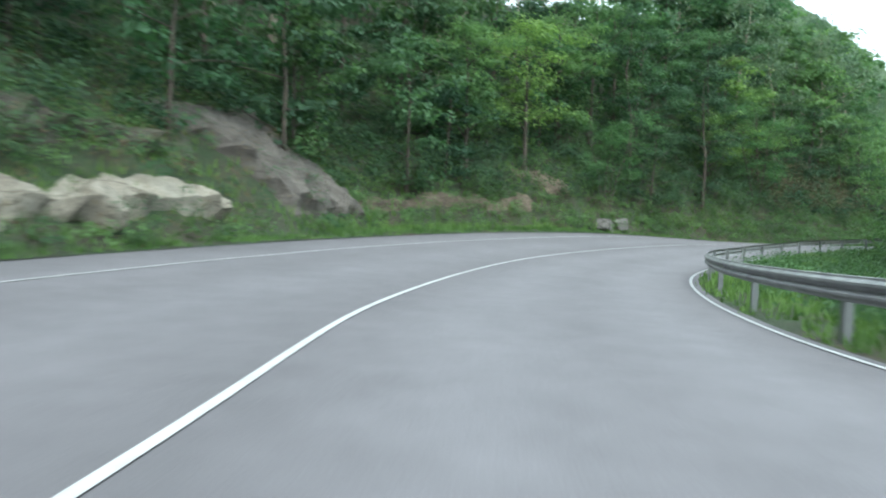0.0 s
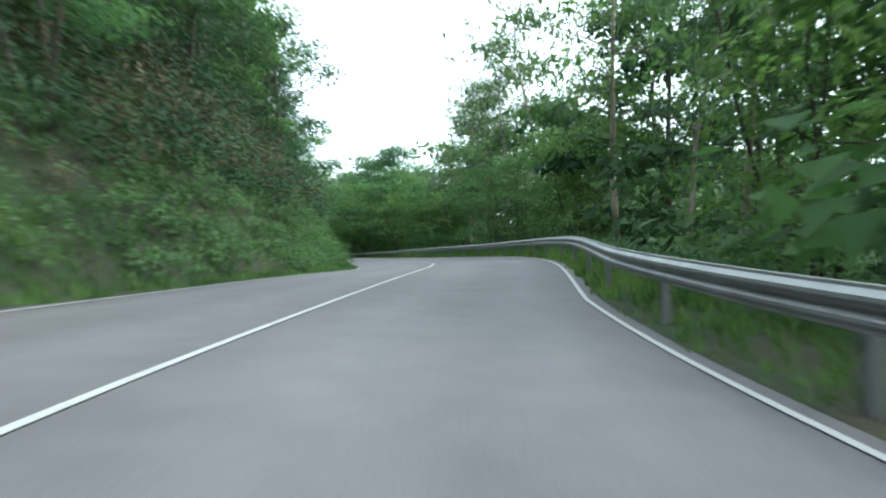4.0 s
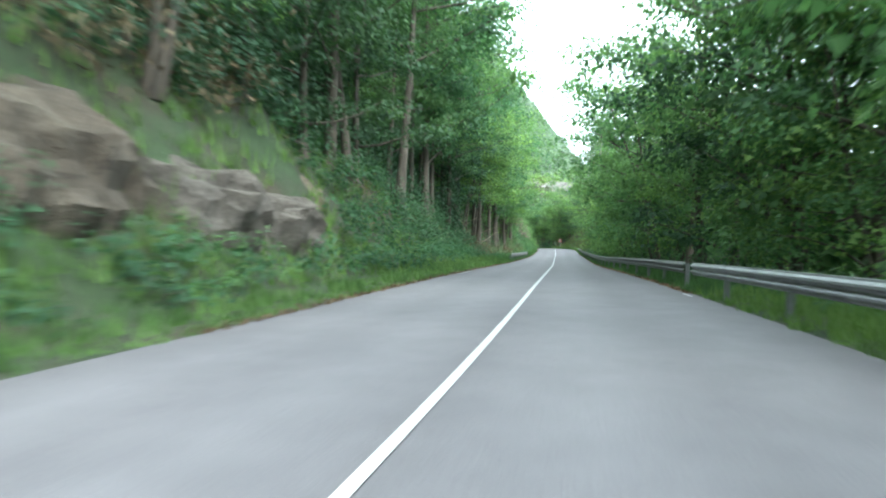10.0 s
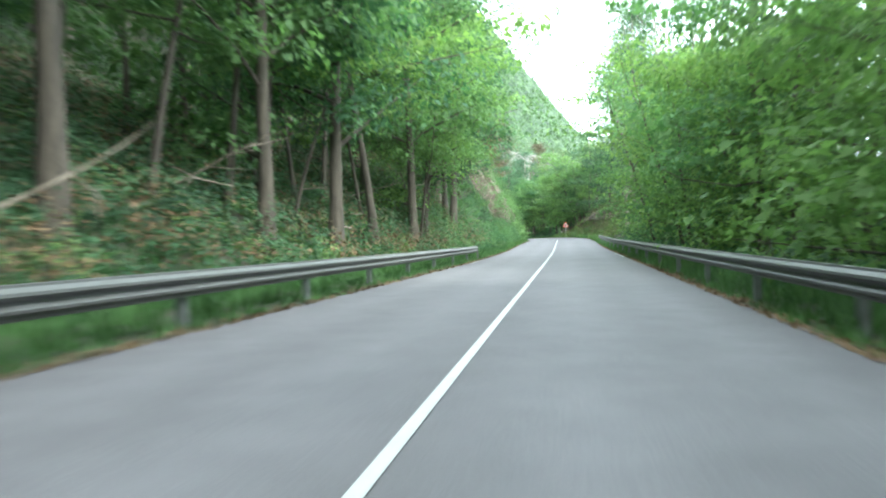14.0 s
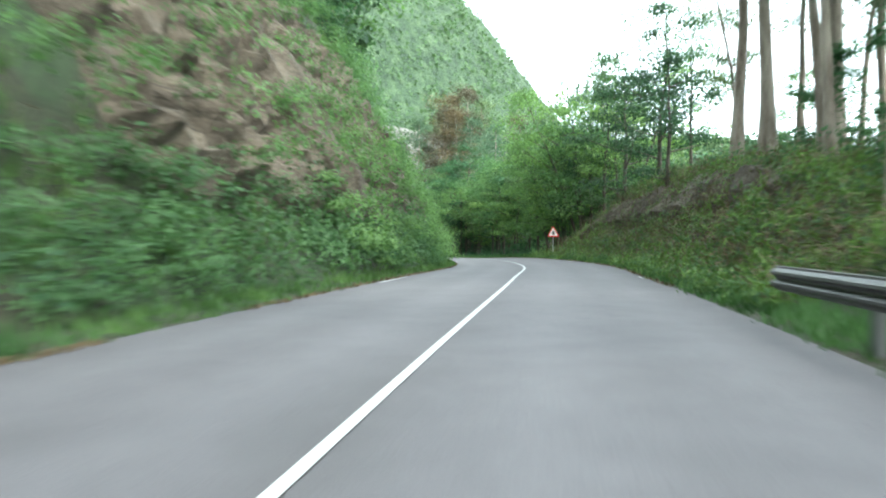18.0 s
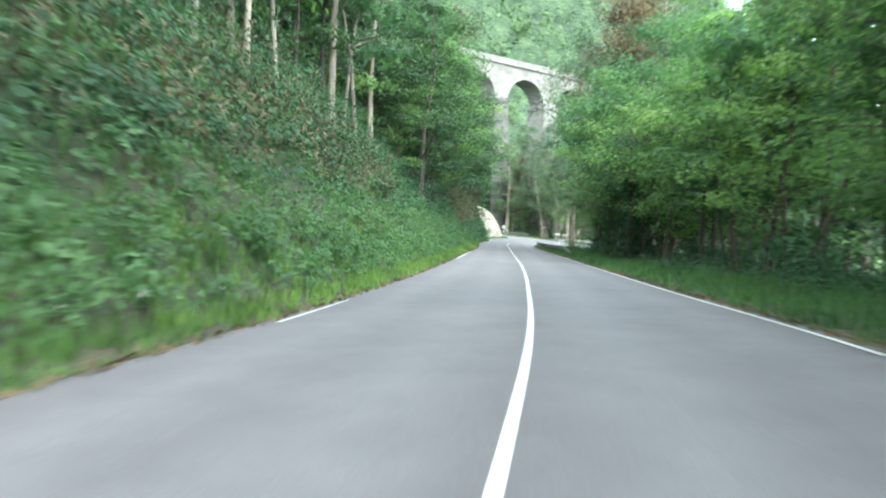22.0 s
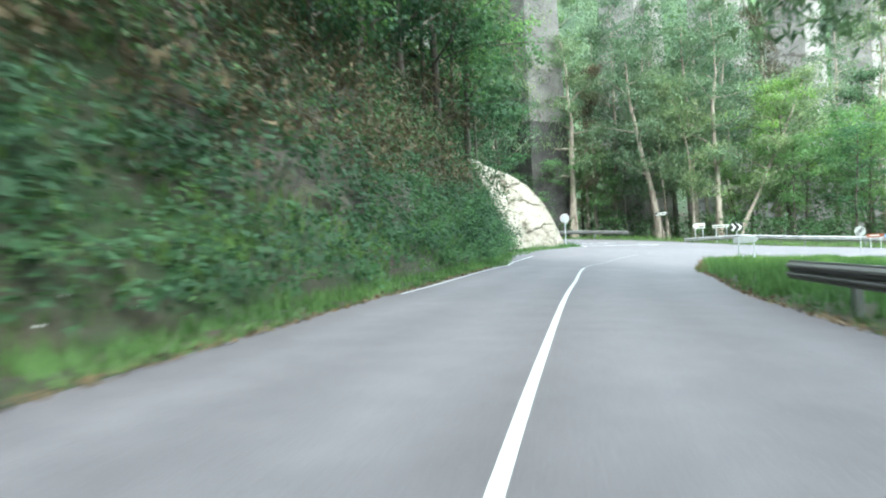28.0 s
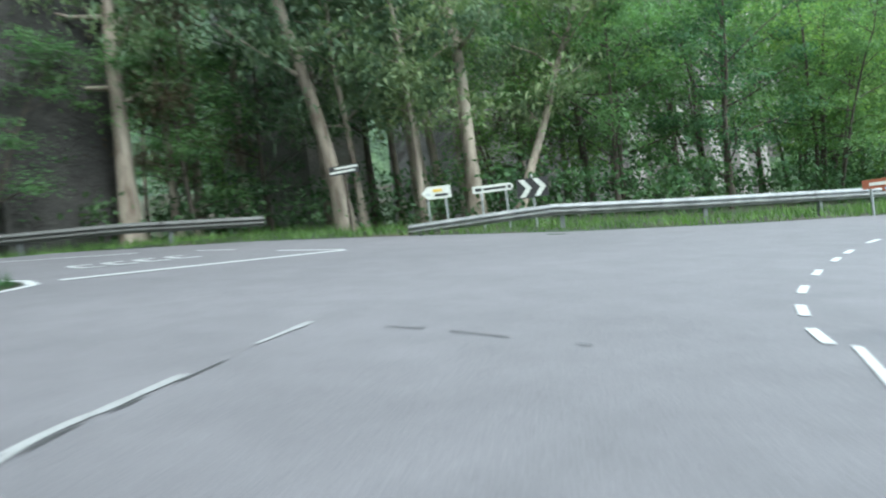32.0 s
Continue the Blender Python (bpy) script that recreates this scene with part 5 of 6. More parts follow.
clothe("fern_patch", "ferns and young bushes rooted in the brown rock", 252, 290, -1, 170, 1.4, 6.5, .55, 44, .13, LEAF_B, 147, proud=.95)
clothe("bramble", "green creepers hanging on the brown rock", 252, 290, -1, 150, 1.4, 7.5, .6, 44, .13, LEAF_A, 148, proud=.9)
clothe("dry_scrub", "brown dead bracken and bare twigs on the steep bank", 64, 150, -1, 1500, 2.8, 10, .8, 36, .24, LEAF_DRY, 149, .26, .4, proud=.75)
clothe("dry_scrub", "brown twigs and dead bracken over the dark rock", 374, 408, -1, 800, 1.6, 8, .7, 36, .22, LEAF_DRY, 152, .26, .4, proud=.75)
clothe("bank_growth", "olive long grass on the low earth bank", 256, 302, 1, 1500, .2, 6, .35, 30, .26, GRASS, 153, .12, -.6)
clothe("dry_scrub", "brown dead bracken on the upper bank", 290, 336, -1, 700, 2.6, 10, .7, 36, .22, LEAF_DRY, 150, .26, .4, proud=.6)
clothe("undergrowth", "dark ivy hanging over the head of the grey rock slab", 138, 160, -1, 330, 3.3, 8.5, .5, 40, .13, LEAF_D, 143, proud=.5)
clothe("undergrowth", "dark ivy and shrubs on the shaded bank under the trees", 160, 196, -1, 520, .9, 6.5, .45, 38, .12, LEAF_D, 144, proud=.35)
clothe("undergrowth", "dark shrubs behind the guard rail under the trees", 196, 226, -1, 330, 1.4, 7.5, .45, 38, .12, LEAF_D, 145, proud=.3)
clothe("shrub_cover", "green bushes over the upper bank", 284, 345, -1, 520, 4.0, 13, .8, 50, .15, LEAF_A, 151, proud=.4)

# ---- grass on the verges ----
def blades(p, h, r, wide=.035):
    """Leaning grass blades, each one long triangle."""
    n = len(p)
    a = r.uniform(0, 6.283, n)
    side = np.c_[np.cos(a), np.sin(a), np.zeros(n)] * wide * .5
    lean = np.c_[-np.sin(a), np.cos(a), np.zeros(n)] * (r.uniform(.05, .6, n) * h)[:, None]
    tip = p + lean + np.array([0, 0, 1.0]) * (h * r.uniform(.75, 1.0, n))[:, None]
    v = np.stack([p - side * 1.15, p + side * 1.15, tip], 1).reshape(-1, 3)
    return v, np.arange(n * 3).reshape(n, 3)


def verge(name, label, s0, s1, side, n, d0, d1, h, seed, mat=None, edge=None):
    r = np.random.default_rng(seed)
    s = r.uniform(s0, s1, n // 7)
    d = d0 + (d1 - d0) * r.uniform(0, 1, n // 7) ** 1.2
    u = (shoulder(s) - .02 - d) if side < 0 else edge_r(s) + .02 + d
    p = terrain(s, u)
    k = np.repeat(np.arange(len(s)), 7)
    q = p[k] + r.normal(size=(len(k), 3)) * np.array([.07, .07, .01])
    tall = h * (.5 + .9 * (.5 + .5 * bumps(p[:, :2], 2.2, 2)))[k] * r.uniform(.5, 1.25, len(k)) * (.45 + .55 * smooth_step(d, 0, .5))[k]
    v, f = blades(q, tall, r, .03)
    return tagged(new(name, mesh_from(name, v, f, mat or GRASS)), label, "grass", kind="stuff")


for i, (a, b) in enumerate(STRETCH):
    verge("grass", "fresh green grass along the foot of the bank", a, b, -1, int((b - a) * 260), 0, 2.2, .30, 200 + i)
for i, (a, b) in enumerate(STRETCH):
    verge("grass", "long grasses and herbs on the bank", a, b, -1, int((b - a) * 260), 1.2, 8, .55, 240 + i)
for i, (a, b, w, h) in enumerate([(-28, 60, 4.5, .30), (60, 150, 2.4, .42), (150, 252, 2.2, .40), (252, 304, 1.6, .34), (304, 392, 5.0, .40), (388, 412, 6, .5)]):
    verge("grass", "green grass under and beyond the guard rail", a, b, 1, int((b - a) * 240), 0, w, h, 220 + i)


def edge_litter(name, s0, s1, side, n, seed):
    r = np.random.default_rng(seed)
    s = r.uniform(s0, s1, n)
    d = np.abs(r.normal(size=n)) * .22 - .14
    u = (shoulder(s) - d) if side < 0 else edge_r(s) + d
    p = surface(s, u) + np.c_[np.zeros(n), np.zeros(n), r.uniform(.008, .035, n)]
    v, f = leaves(p, .085, r, 0, .6, np.array([0, 0, 6.0]))
    return tagged(new(name, mesh_from(name, v, f, LITTER)), "fallen brown leaves along the asphalt's edge", "leaf litter", kind="stuff")


edge_litter("leaf_litter", 140, 252, -1, 7000, 301)
edge_litter("leaf_litter", 150, 250, 1, 7000, 302)
edge_litter("leaf_litter", 255, 400, -1, 6000, 303)
edge_litter("leaf_litter", 262, 402, 1, 6000, 304)


# ---- junction: grass, trees, signs ----
def world_grass(name, label, corners, n, h, seed, lift=0.0):
    """Grass inside a world polygon."""
    r = np.random.default_rng(seed)
    c = np.array(corners)
    q = r.uniform(c.min(0), c.max(0), (n * 2, 2))
    x, y = q.T
    ins = np.zeros(len(q), bool)
    for (x0, y0), (x1, y1) in zip(c, np.roll(c, -1, 0)):
        hit = ((y0 > y) != (y1 > y)) & (x < (x1 - x0) * (y - y0) / (y1 - y0 + 1e-9) + x0)
        ins ^= hit
    q = q[ins][:n]
    z = junction_z(q[:, 0], q[:, 1]) + lift
    tall = h * r.uniform(.4, 1.2, len(q)) * (.7 + .4 * bumps(q, 1.3, 2))
    v, f = blades(np.c_[q, z], tall, r, .03)
    return tagged(new(name, mesh_from(name, v, f, GRASS)), label, "grass", kind="stuff")


def world_clumps(name, label, places, per, rad, size, mat, seed, narrow=.6):
    r = np.random.default_rng(seed)
    p = np.array(places, float)
    k = np.repeat(np.arange(len(p)), per)
    rr = rad * r.uniform(.6, 1.4, len(p))
    c = p[k] + r.normal(size=(len(k), 3)) * rr[k][:, None] * np.array([.62, .62, .55])
    v, f = leaves(c, size, r, .3, narrow)
    return tagged(new(name, mesh_from(name, v, f, mat)), label, "undergrowth", kind="stuff")


TRIANGLE = [(206.3, 338.8), (207.15, 341.2), (208.55, 344.05), (209.55, 346.35), (210.6, 348.45), (211.7, 350.0), (213.5, 350.95), (217, 351.1), (222, 350), (230, 347), (240, 341), (236, 332), (216, 330), (206, 332)]
world_grass("grass", "tall lush grass on the junction's triangle", TRIANGLE, 30000, .5, 401)
world_grass("grass", "dense lush grass at the edge of the junction's triangle", [(206.3, 338.8), (207.15, 341.2), (208.55, 344.05), (209.55, 346.35), (210.6, 348.45), (211.7, 350.0), (213.5, 350.95), (217, 351.1), (222, 350.2), (221, 347.5), (215, 347.5), (212.5, 345.5), (211.5, 339)], 26000, .42, 404)
world_clumps("leaf_litter", "brown fallen leaves along the asphalt's edge", [(x + q * .05, y - q * .03, float(junction_z(np.array([x]), np.array([y]))[0]) + .03) for q in range(3) for x, y in [(206.05 + .44 * k, 338.8 + 1.05 * k) for k in range(6)] + [(208.4 + .44 * k, 344.2 + .95 * k) for k in range(6)] + [(211.2 + .5 * k, 349.8 + .28 * k) for k in range(5)]], 70, .13, .06, LITTER, 405)
world_grass("grass", "grass along the foot of the pale rock", [(198.6, 346.6), (200.4, 351.8), (201.9, 355.8), (204.1, 358.1), (206.9, 360.1), (207.9, 361.0), (208.0, 362.1), (207.0, 363.4), (204, 364.6), (198, 366), (199, 363.6), (205, 361.6), (202, 357), (199, 352)], 9000, .38, 402)
world_grass("grass", "grass strip before and behind the guard rail", [(190, 374.6), (198, 372.9), (207, 370.9), (213.6, 368.9), (216.6, 366.5), (220, 362.7), (223.5, 360.5), (229, 358.7), (237, 357.7), (251, 358.3), (251, 363), (237, 362), (227, 364), (222, 369), (216, 375), (207, 377), (190, 379)], 22000, .4, 403)


def thicket(seed, n, x0, x1, off0, off1, z0, z1):
    r = np.random.default_rng(seed)
    x = r.uniform(x0, x1, n)
    line = np.interp(x, [190, 207, 215, 218, 221, 225, 237, 251, 300], [377, 374, 373, 370.5, 368.0, 365.5, 363.5, 364, 372])
    y = line + r.uniform(off0, off1, n)
    return np.c_[x, y, junction_z(x, y) + r.uniform(z0, z1, n)]


world_clumps("undergrowth", "dark ivy and shrubs under the eucalyptus trees", thicket(1, 420, 196, 262, 0, 8, .1, 1.3), 30, .7, .24, LEAF_D, 411)
world_clumps("undergrowth", "green shrubs behind the guard rail", thicket(2, 380, 214, 290, 0, 9, .1, 2.0), 30, .7, .22, LEAF_A, 412)


def stand(kind, x, y, scale, which=None, turn=None, label="", dz=0.0):
    return plant(kind, x, y, float(junction_z(np.array([x]), np.array([y]))[0]) - .2 + dz, scale, turn, which, label)


# eucalyptus with their own shapes by the junction
def gum(x, y, height, radius, lean_x, lean_y, seed, label, spread=3.3, clear=.24, leaf_n=5200):
    t = tree("tree", LEAF_E, BARK_E, label, height, spread, leaf_n, .30, seed, clear, radius, 0, .26, .9, 15)
    m = Matrix.Translation((x, y, float(junction_z(np.array([x]), np.array([y]))[0]) - .1))
    sh = Matrix.Identity(4)
    sh[0][2], sh[1][2] = lean_x, lean_y
    for ch in t.children:
        ch.data.transform(sh)
    t.matrix_basis = m
    return t


gum(211.1, 374.9, 19, .34, .02, .0, 501, "thick pale eucalyptus trunk with peeling bark by the viaduct")
gum(217.6, 371.6, 18, .30, -.10, .02, 502, "leaning eucalyptus behind the direction signs")
gum(218.4, 371.9, 15, .14, -.02, .0, 503, "thin eucalyptus stem in a clump")
gum(221.2, 372.4, 20, .32, -.02, .0, 504, "tall forked eucalyptus with a reddish pale trunk")
gum(219.8, 370.0, 14, .12, .05, .0, 505, "slender eucalyptus stem beside the signs")
gum(221.9, 369.9, 21, .28, .03, .02, 506, "tall straight pale eucalyptus trunk")
gum(222.9, 369.0, 15, .20, .48, .10, 507, "strongly leaning pale eucalyptus trunk")
gum(204.4, 374.6, 17, .22, .03, 0, 508, "slim pale eucalyptus in front of the stone pier")
for i, (x, y, k, sc) in enumerate([(213.5, 380.5, "broad", .9), (215.6, 384.5, "edge", 1.2), (208.5, 386, "broad", 1.0), (226.5, 373.5, "broad", .85), (230, 371, "dark", .95), (234, 369, "broad", .95),
                                   (238.5, 368, "edge", 1.5), (243, 369.5, "broad", 1.0), (248, 370, "dark", 1.0), (254, 371, "broad", 1.1), (261, 372, "broad", 1.2), (232, 377, "broad", 1.2), (240, 377, "dark", 1.2),
                                   (249, 378, "broad", 1.3), (258, 380, "broad", 1.3), (268, 378, "broad", 1.2), (276, 374, "dark", 1.2), (224, 380, "euca", .95), (229.5, 383, "euca", 1.0), (217.5, 390, "broad", 1.1),
                                   (236, 386, "euca", .9), (246, 388, "broad", 1.2), (205, 390, "dark", 1.1), (198, 384, "broad", 1.1), (255, 366, "edge", 1.0), (264, 367, "edge", 1.1), (272, 366, "broad", 1.0), (282, 366, "broad", 1.2),
                                   (214, 395, "euca", 1.1), (226, 396, "broad", 1.3)]):
    stand(k, x, y, sc)
for i, (x, y, k, sc) in enumerate([(201.0, 362.0, "dark", .95), (198.4, 358.4, "dark", 1.05), (194.5, 352.5, "broad", 1.0), (200.5, 366.5, "dark", 1.1), (203.2, 364.6, "broad", .85), (197.2, 363.5, "broad", 1.25), (191, 362, "broad", 1.0), (188, 352, "dark", 1.0), (195, 368, "dark", .7)]):
    plant(k, x, y, 9.1 if x > 195 else 11.4, sc)

for gx, gy, gk, gs in [(206.5, 374.2, "edge", .8), (213.2, 374.6, "edge", .75), (216.2, 375.8, "dark", .8), (224.6, 371.6, "edge", .9), (227.5, 368.8, "edge", .8), (231.5, 366.8, "edge", .85), (236, 365.6, "edge", .8), (241, 365.2, "edge", .9), (246, 365.6, "edge", .85),
                       (229.5, 372.5, "edge", 1.3), (236.5, 371.5, "edge", 1.4), (244.5, 373, "edge", 1.4), (252.5, 374, "edge", 1.4), (221.5, 377.5, "edge", 1.2), (202.5, 376.5, "dark", 1.0), (209.5, 380.5, "edge", 1.4), (214, 378, "euca", .9), (207.5, 376.5, "euca", 1.0), (218.8, 376.2, "euca", 1.0), (226.4, 376.4, "euca", .95)]:
    stand("broad" if gk == "edge" and int(gx) % 2 else gk, gx, gy, gs)

for gx, gy, gs, gw in [(203.5, 375.5, .7, 0), (206.8, 379, .85, 0), (211.5, 382.5, .9, 0), (215.6, 377.4, .75, 0), (219.6, 380.5, .85, 0), (223.5, 375.0, .72, 0), (227.8, 379.5, .85, 0), (233.5, 381, .9, 1), (200.4, 379, .8, 1), (238.8, 380.2, .8, 0), (245.5, 382.5, .85, 0), (212.8, 376.2, .62, 1)]:
    stand("tall", gx, gy, gs, gw)

# green bank leading up to the pale rock
def bank_place(k, d):
    x, y = 199.0 + 4.7 * k - .92 * d, 349.0 + 9.4 * k + .40 * d
    return x, y, junction_z(np.atleast_1d(x), np.atleast_1d(y)) + 1.25 * d ** 1.05


_k, _d = np.meshgrid(np.linspace(-.55, .74, 22), np.linspace(0, 5.5, 14), indexing="ij")
_x, _y, _z = bank_place(_k.ravel(), _d.ravel())
tagged(new("ground_bank", mesh_from("ground_bank", np.c_[_x, _y, _z - .25 + .12 * bumps(np.c_[_x, _y], 1.2)], grid_faces(22, 14), SOIL, True)), "earth bank under brambles beside the pale rock", "ground", kind="structure")
_r = np.random.default_rng(414)
_x, _y, _z = bank_place(_r.uniform(-.5, .80, 420), 5.4 * _r.uniform(0, 1, 420) ** 1.1)
world_clumps("bramble", "green brambles and ferns on the bank beside the pale rock", np.c_[_x, _y, _z], 36, .42, .13, LEAF_A, 415)
world_clumps("undergrowth", "dark ivy and shrubs on the bank beside the pale rock", np.c_[_x, _y, _z][::4] + (0, 0, .5), 40, .6, .15, LEAF_D, 416)
world_grass("grass", "lush grass along the road's edge below the pale rock", [(197.6, 343.8), (199.0, 346.5), (201.6, 351.8), (204.3, 357.2), (206.6, 359.8), (207.7, 362.6), (207.0, 363.2), (203.7, 359.0), (200.2, 353.2), (197.2, 346)], 7000, .30, 417)

world_clumps("undergrowth", "ivy and brambles round the head of the pale rock", [(200.4 + .30 * (k % 6), 354.6 + .34 * (k % 6), 6.2 + .6 * (k // 6)) for k in range(48)], 34, .55, .15, LEAF_D, 413)

# ---- signs ----
GREY_BACK = material("sign_back_aluminium", plain((.42, .44, .46), .45, .6))
WHITE = material("sign_white", plain((.52, .54, .51), .5))
BLACK = material("sign_black", plain((.02, .02, .022), .5))
RED = material("sign_red", plain((.62, .03, .035), .4))
BROWN = material("sign_brown", plain((.24, .075, .035), .45))
BLUE = material("sign_blue", plain((.16, .32, .52), .45))
GOLD = material("sign_ochre", plain((.55, .38, .08), .5))
POLE = material("sign_pole_steel", plain((.50, .52, .54), .42, .8))


def plate(name, outline, thick, mat, depth=0.0):
    """A flat plate in the x-z plane, front towards -y."""
    bm = bmesh.new()
    f = bm.faces.new([bm.verts.new((x, depth, z)) for x, z in outline])
    r = bmesh.ops.extrude_face_region(bm, geom=[f])
    for g in r["geom"]:
        if isinstance(g, bmesh.types.BMVert):
            g.co.y += thick
    bmesh.ops.recalc_face_normals(bm, faces=bm.faces[:])
    me = bpy.data.meshes.new(name)
    bm.to_mesh(me)
    bm.free()
    me.materials.append(mat)
    return me


def pole_mesh(height, radius=.03):
    v, f = tube([(0, .05, -.3), (0, .05, height * .5), (0, .05, height)], [radius] * 3, 10)
    return mesh_from("pole", v, f, POLE, True)


def ring(n, r, z, start=0.0, sx=1.0):
    return [(sx * r * math.cos(start + 2 * math.pi * i / n), z + r * math.sin(start + 2 * math.pi * i / n)) for i in range(n)]


def rounded_triangle(side, z, k):
    """Equilateral triangle with cut corners, base at z."""
    h = side * .866
    pts = [(-side / 2, z), (side / 2, z), (0, z + h)]
    out = []
    for i in range(3):
        p, a, b = pts[i], pts[i - 1], pts[(i + 1) % 3]
        for q in (a, b):
            L = math.hypot(q[0] - p[0], q[1] - p[1])
            out.append((p[0] + (q[0] - p[0]) * k / L, p[1] + (q[1] - p[1]) * k / L))
    return out


def facing(x, y, z, azimuth):
    """Pose of a sign whose front looks along the azimuth (degrees from +x)."""
    return Matrix.Translation((x, y, z)) @ Matrix.Rotation(radians(azimuth + 90), 4, 'Z')


def warning_sign():
    g = surface(296.2, 4.35).reshape(3)
    t = tagged(new("warning_sign"), "red-bordered triangular crossroads warning sign on a steel post", "road sign")
    part("pole", pole_mesh(2.0), t)
    edge = part("border", plate("border", rounded_triangle(.9, 1.62, .05), .012, RED), t, "red reflective border")
    part("field", plate("field", rounded_triangle(.66, 1.70, .03), .004, WHITE, -.005), edge, "white sign face")
    # thick upright bar with a pointed top, and a thin cross bar
    part("symbol", plate("symbol", [(-.055, 1.74), (-.055, 1.78), (-.07, 1.78), (-.07, 1.95), (-.045, 2.02), (0, 2.07), (.045, 2.02), (.07, 1.95), (.07, 1.78), (.055, 1.78), (.055, 1.74), (.02, 1.74), (0, 1.78), (-.02, 1.74)], .003, BLACK, -.009), edge, "black priority arrow")
    part("symbol", plate("symbol", [(-.16, 1.855), (.16, 1.855), (.16, 1.895), (-.16, 1.895)], .002, BLACK, -.0115), edge, "black cross bar")
    t.matrix_basis = facing(g[0], g[1], g[2] - .05, 242)
    return t


warning_sign()


def stop_sign():
    x, y = 207.0, 361.8
    t = tagged(new("stop_sign"), "grey back of an octagonal stop sign on a post", "road sign")
    part("pole", pole_mesh(2.2, .035), t)
    part("panel", plate("panel", ring(8, .34, 1.9, math.pi / 8), .012, RED), t)
    part("back", plate("back", ring(8, .335, 1.9, math.pi / 8), .006, GREY_BACK, .014), t, "bare blue-grey metal back")
    t.matrix_basis = facing(x, y, float(junction_z(np.array([x]), np.array([y]))[0]), 80)


stop_sign()


def end_sign():
    x, y = 224.1, 356.0
    t = tagged(new("round_sign"), "round white sign with dark diagonal stripes", "road sign")
    part("pole", pole_mesh(1.7), t)
    disc = part("panel", plate("panel", ring(28, .32, 1.35), .012, WHITE), t)
    for o in (-.05, 0, .05):
        c, w, L = o, .014, .27
        part("stripe", plate("stripe", [(-L * .7 + c - w, 1.35 - L * .7 - c + w), (-L * .7 + c + w, 1.35 - L * .7 - c - w), (L * .7 + c + w, 1.35 + L * .7 - c - w), (L * .7 + c - w, 1.35 + L * .7 - c + w)], .003, BLACK, -.004), disc)
    t.matrix_basis = facing(x, y, float(junction_z(np.array([x]), np.array([y]))[0]) - .1, 215)


end_sign()


def direction_sign(x, y, azimuth, length, height, low, mat, label, point=0, bars=(), back=False, posts=(-.3, .3)):
    """A flat direction board, pointed at one end; bars: (x, z, length, height, material) stand for its writing."""
    t = tagged(new("direction_sign"), label, "road sign")
    a, b = -length / 2, length / 2
    k = height * .5
    out = [(a, low), (b, low), (b, low + height), (a, low + height)]
    if point < 0:
        out = [(a, low + k), (a + k, low), (b, low), (b, low + height), (a + k, low + height)]
    elif point > 0:
        out = [(a, low), (b - k, low), (b, low + k), (b - k, low + height), (a, low + height)]
    board = part("panel", plate("panel", out, .02, mat), t)
    for bx, bz, bl, bh, bm_ in bars:
        part("lettering", plate("lettering", [(bx, low + bz), (bx + bl, low + bz), (bx + bl, low + bz + bh), (bx, low + bz + bh)], .003, bm_, -.005), board)
    for px_ in posts:
        p = part("pole", pole_mesh(low + height * .9, .035), t)
        p.location = (px_ * length, .005, 0)
    t.matrix_basis = facing(x, y, float(junction_z(np.array([x]), np.array([y]))[0]) - .05, azimuth)
    return t


direction_sign(219.4, 368.3, 245, .95, .40, 1.0, WHITE, "white arrow-shaped direction board on two posts", -1,
               [(-.1, .22, .3, .09, GOLD), (-.05, .07, .42, .08, BLACK), (-.32, .1, .12, .1, GREY_BACK)])
direction_sign(220.3, 366.4, 240, 1.25, .22, 1.14, WHITE, "long narrow white direction board on two posts", 1, [(-.55, .06, .2, .10, BLACK), (-.3, .07, .68, .07, BLACK), (.44, .06, .1, .09, BLACK)])
direction_sign(213.9, 350.6, 62, 1.25, .34, .95, GREY_BACK, "bare grey back of a direction board in the grass", -1, (), True)
direction_sign(228.7, 359.0, 222, 1.4, .36, .72, BROWN, "brown tourist direction board with a pale pictogram", 1, [(-.64, .05, .26, .26, BLUE), (-.3, .06, .75, .05, WHITE), (-.3, .2, .6, .07, WHITE)])
direction_sign(227.2, 358.9, 222, 1.0, .24, .78, BROWN, "small brown tourist direction board", 1, [(-.35, .08, .6, .08, WHITE)])


def chevron_sign():
    x, y = 221.0, 365.4
    t = tagged(new("chevron_sign"), "black and white chevron board on a post", "road sign")
    part("pole", pole_mesh(1.6, .035), t)
    board = part("panel", plate("panel", [(-.46, .92), (.46, .92), (.46, 1.5), (-.46, 1.5)], .012, BLACK), t)
    for o in (-.40, .02):
        part("chevron", plate("chevron", [(o, .95), (o + .17, .95), (o + .38, 1.21), (o + .17, 1.47), (o, 1.47), (o + .21, 1.21)], .004, WHITE, -.006), board, "white chevron stripe")
    t.matrix_basis = facing(x, y, float(junction_z(np.array([x]), np.array([y]))[0]) - .05, 236)


chevron_sign()


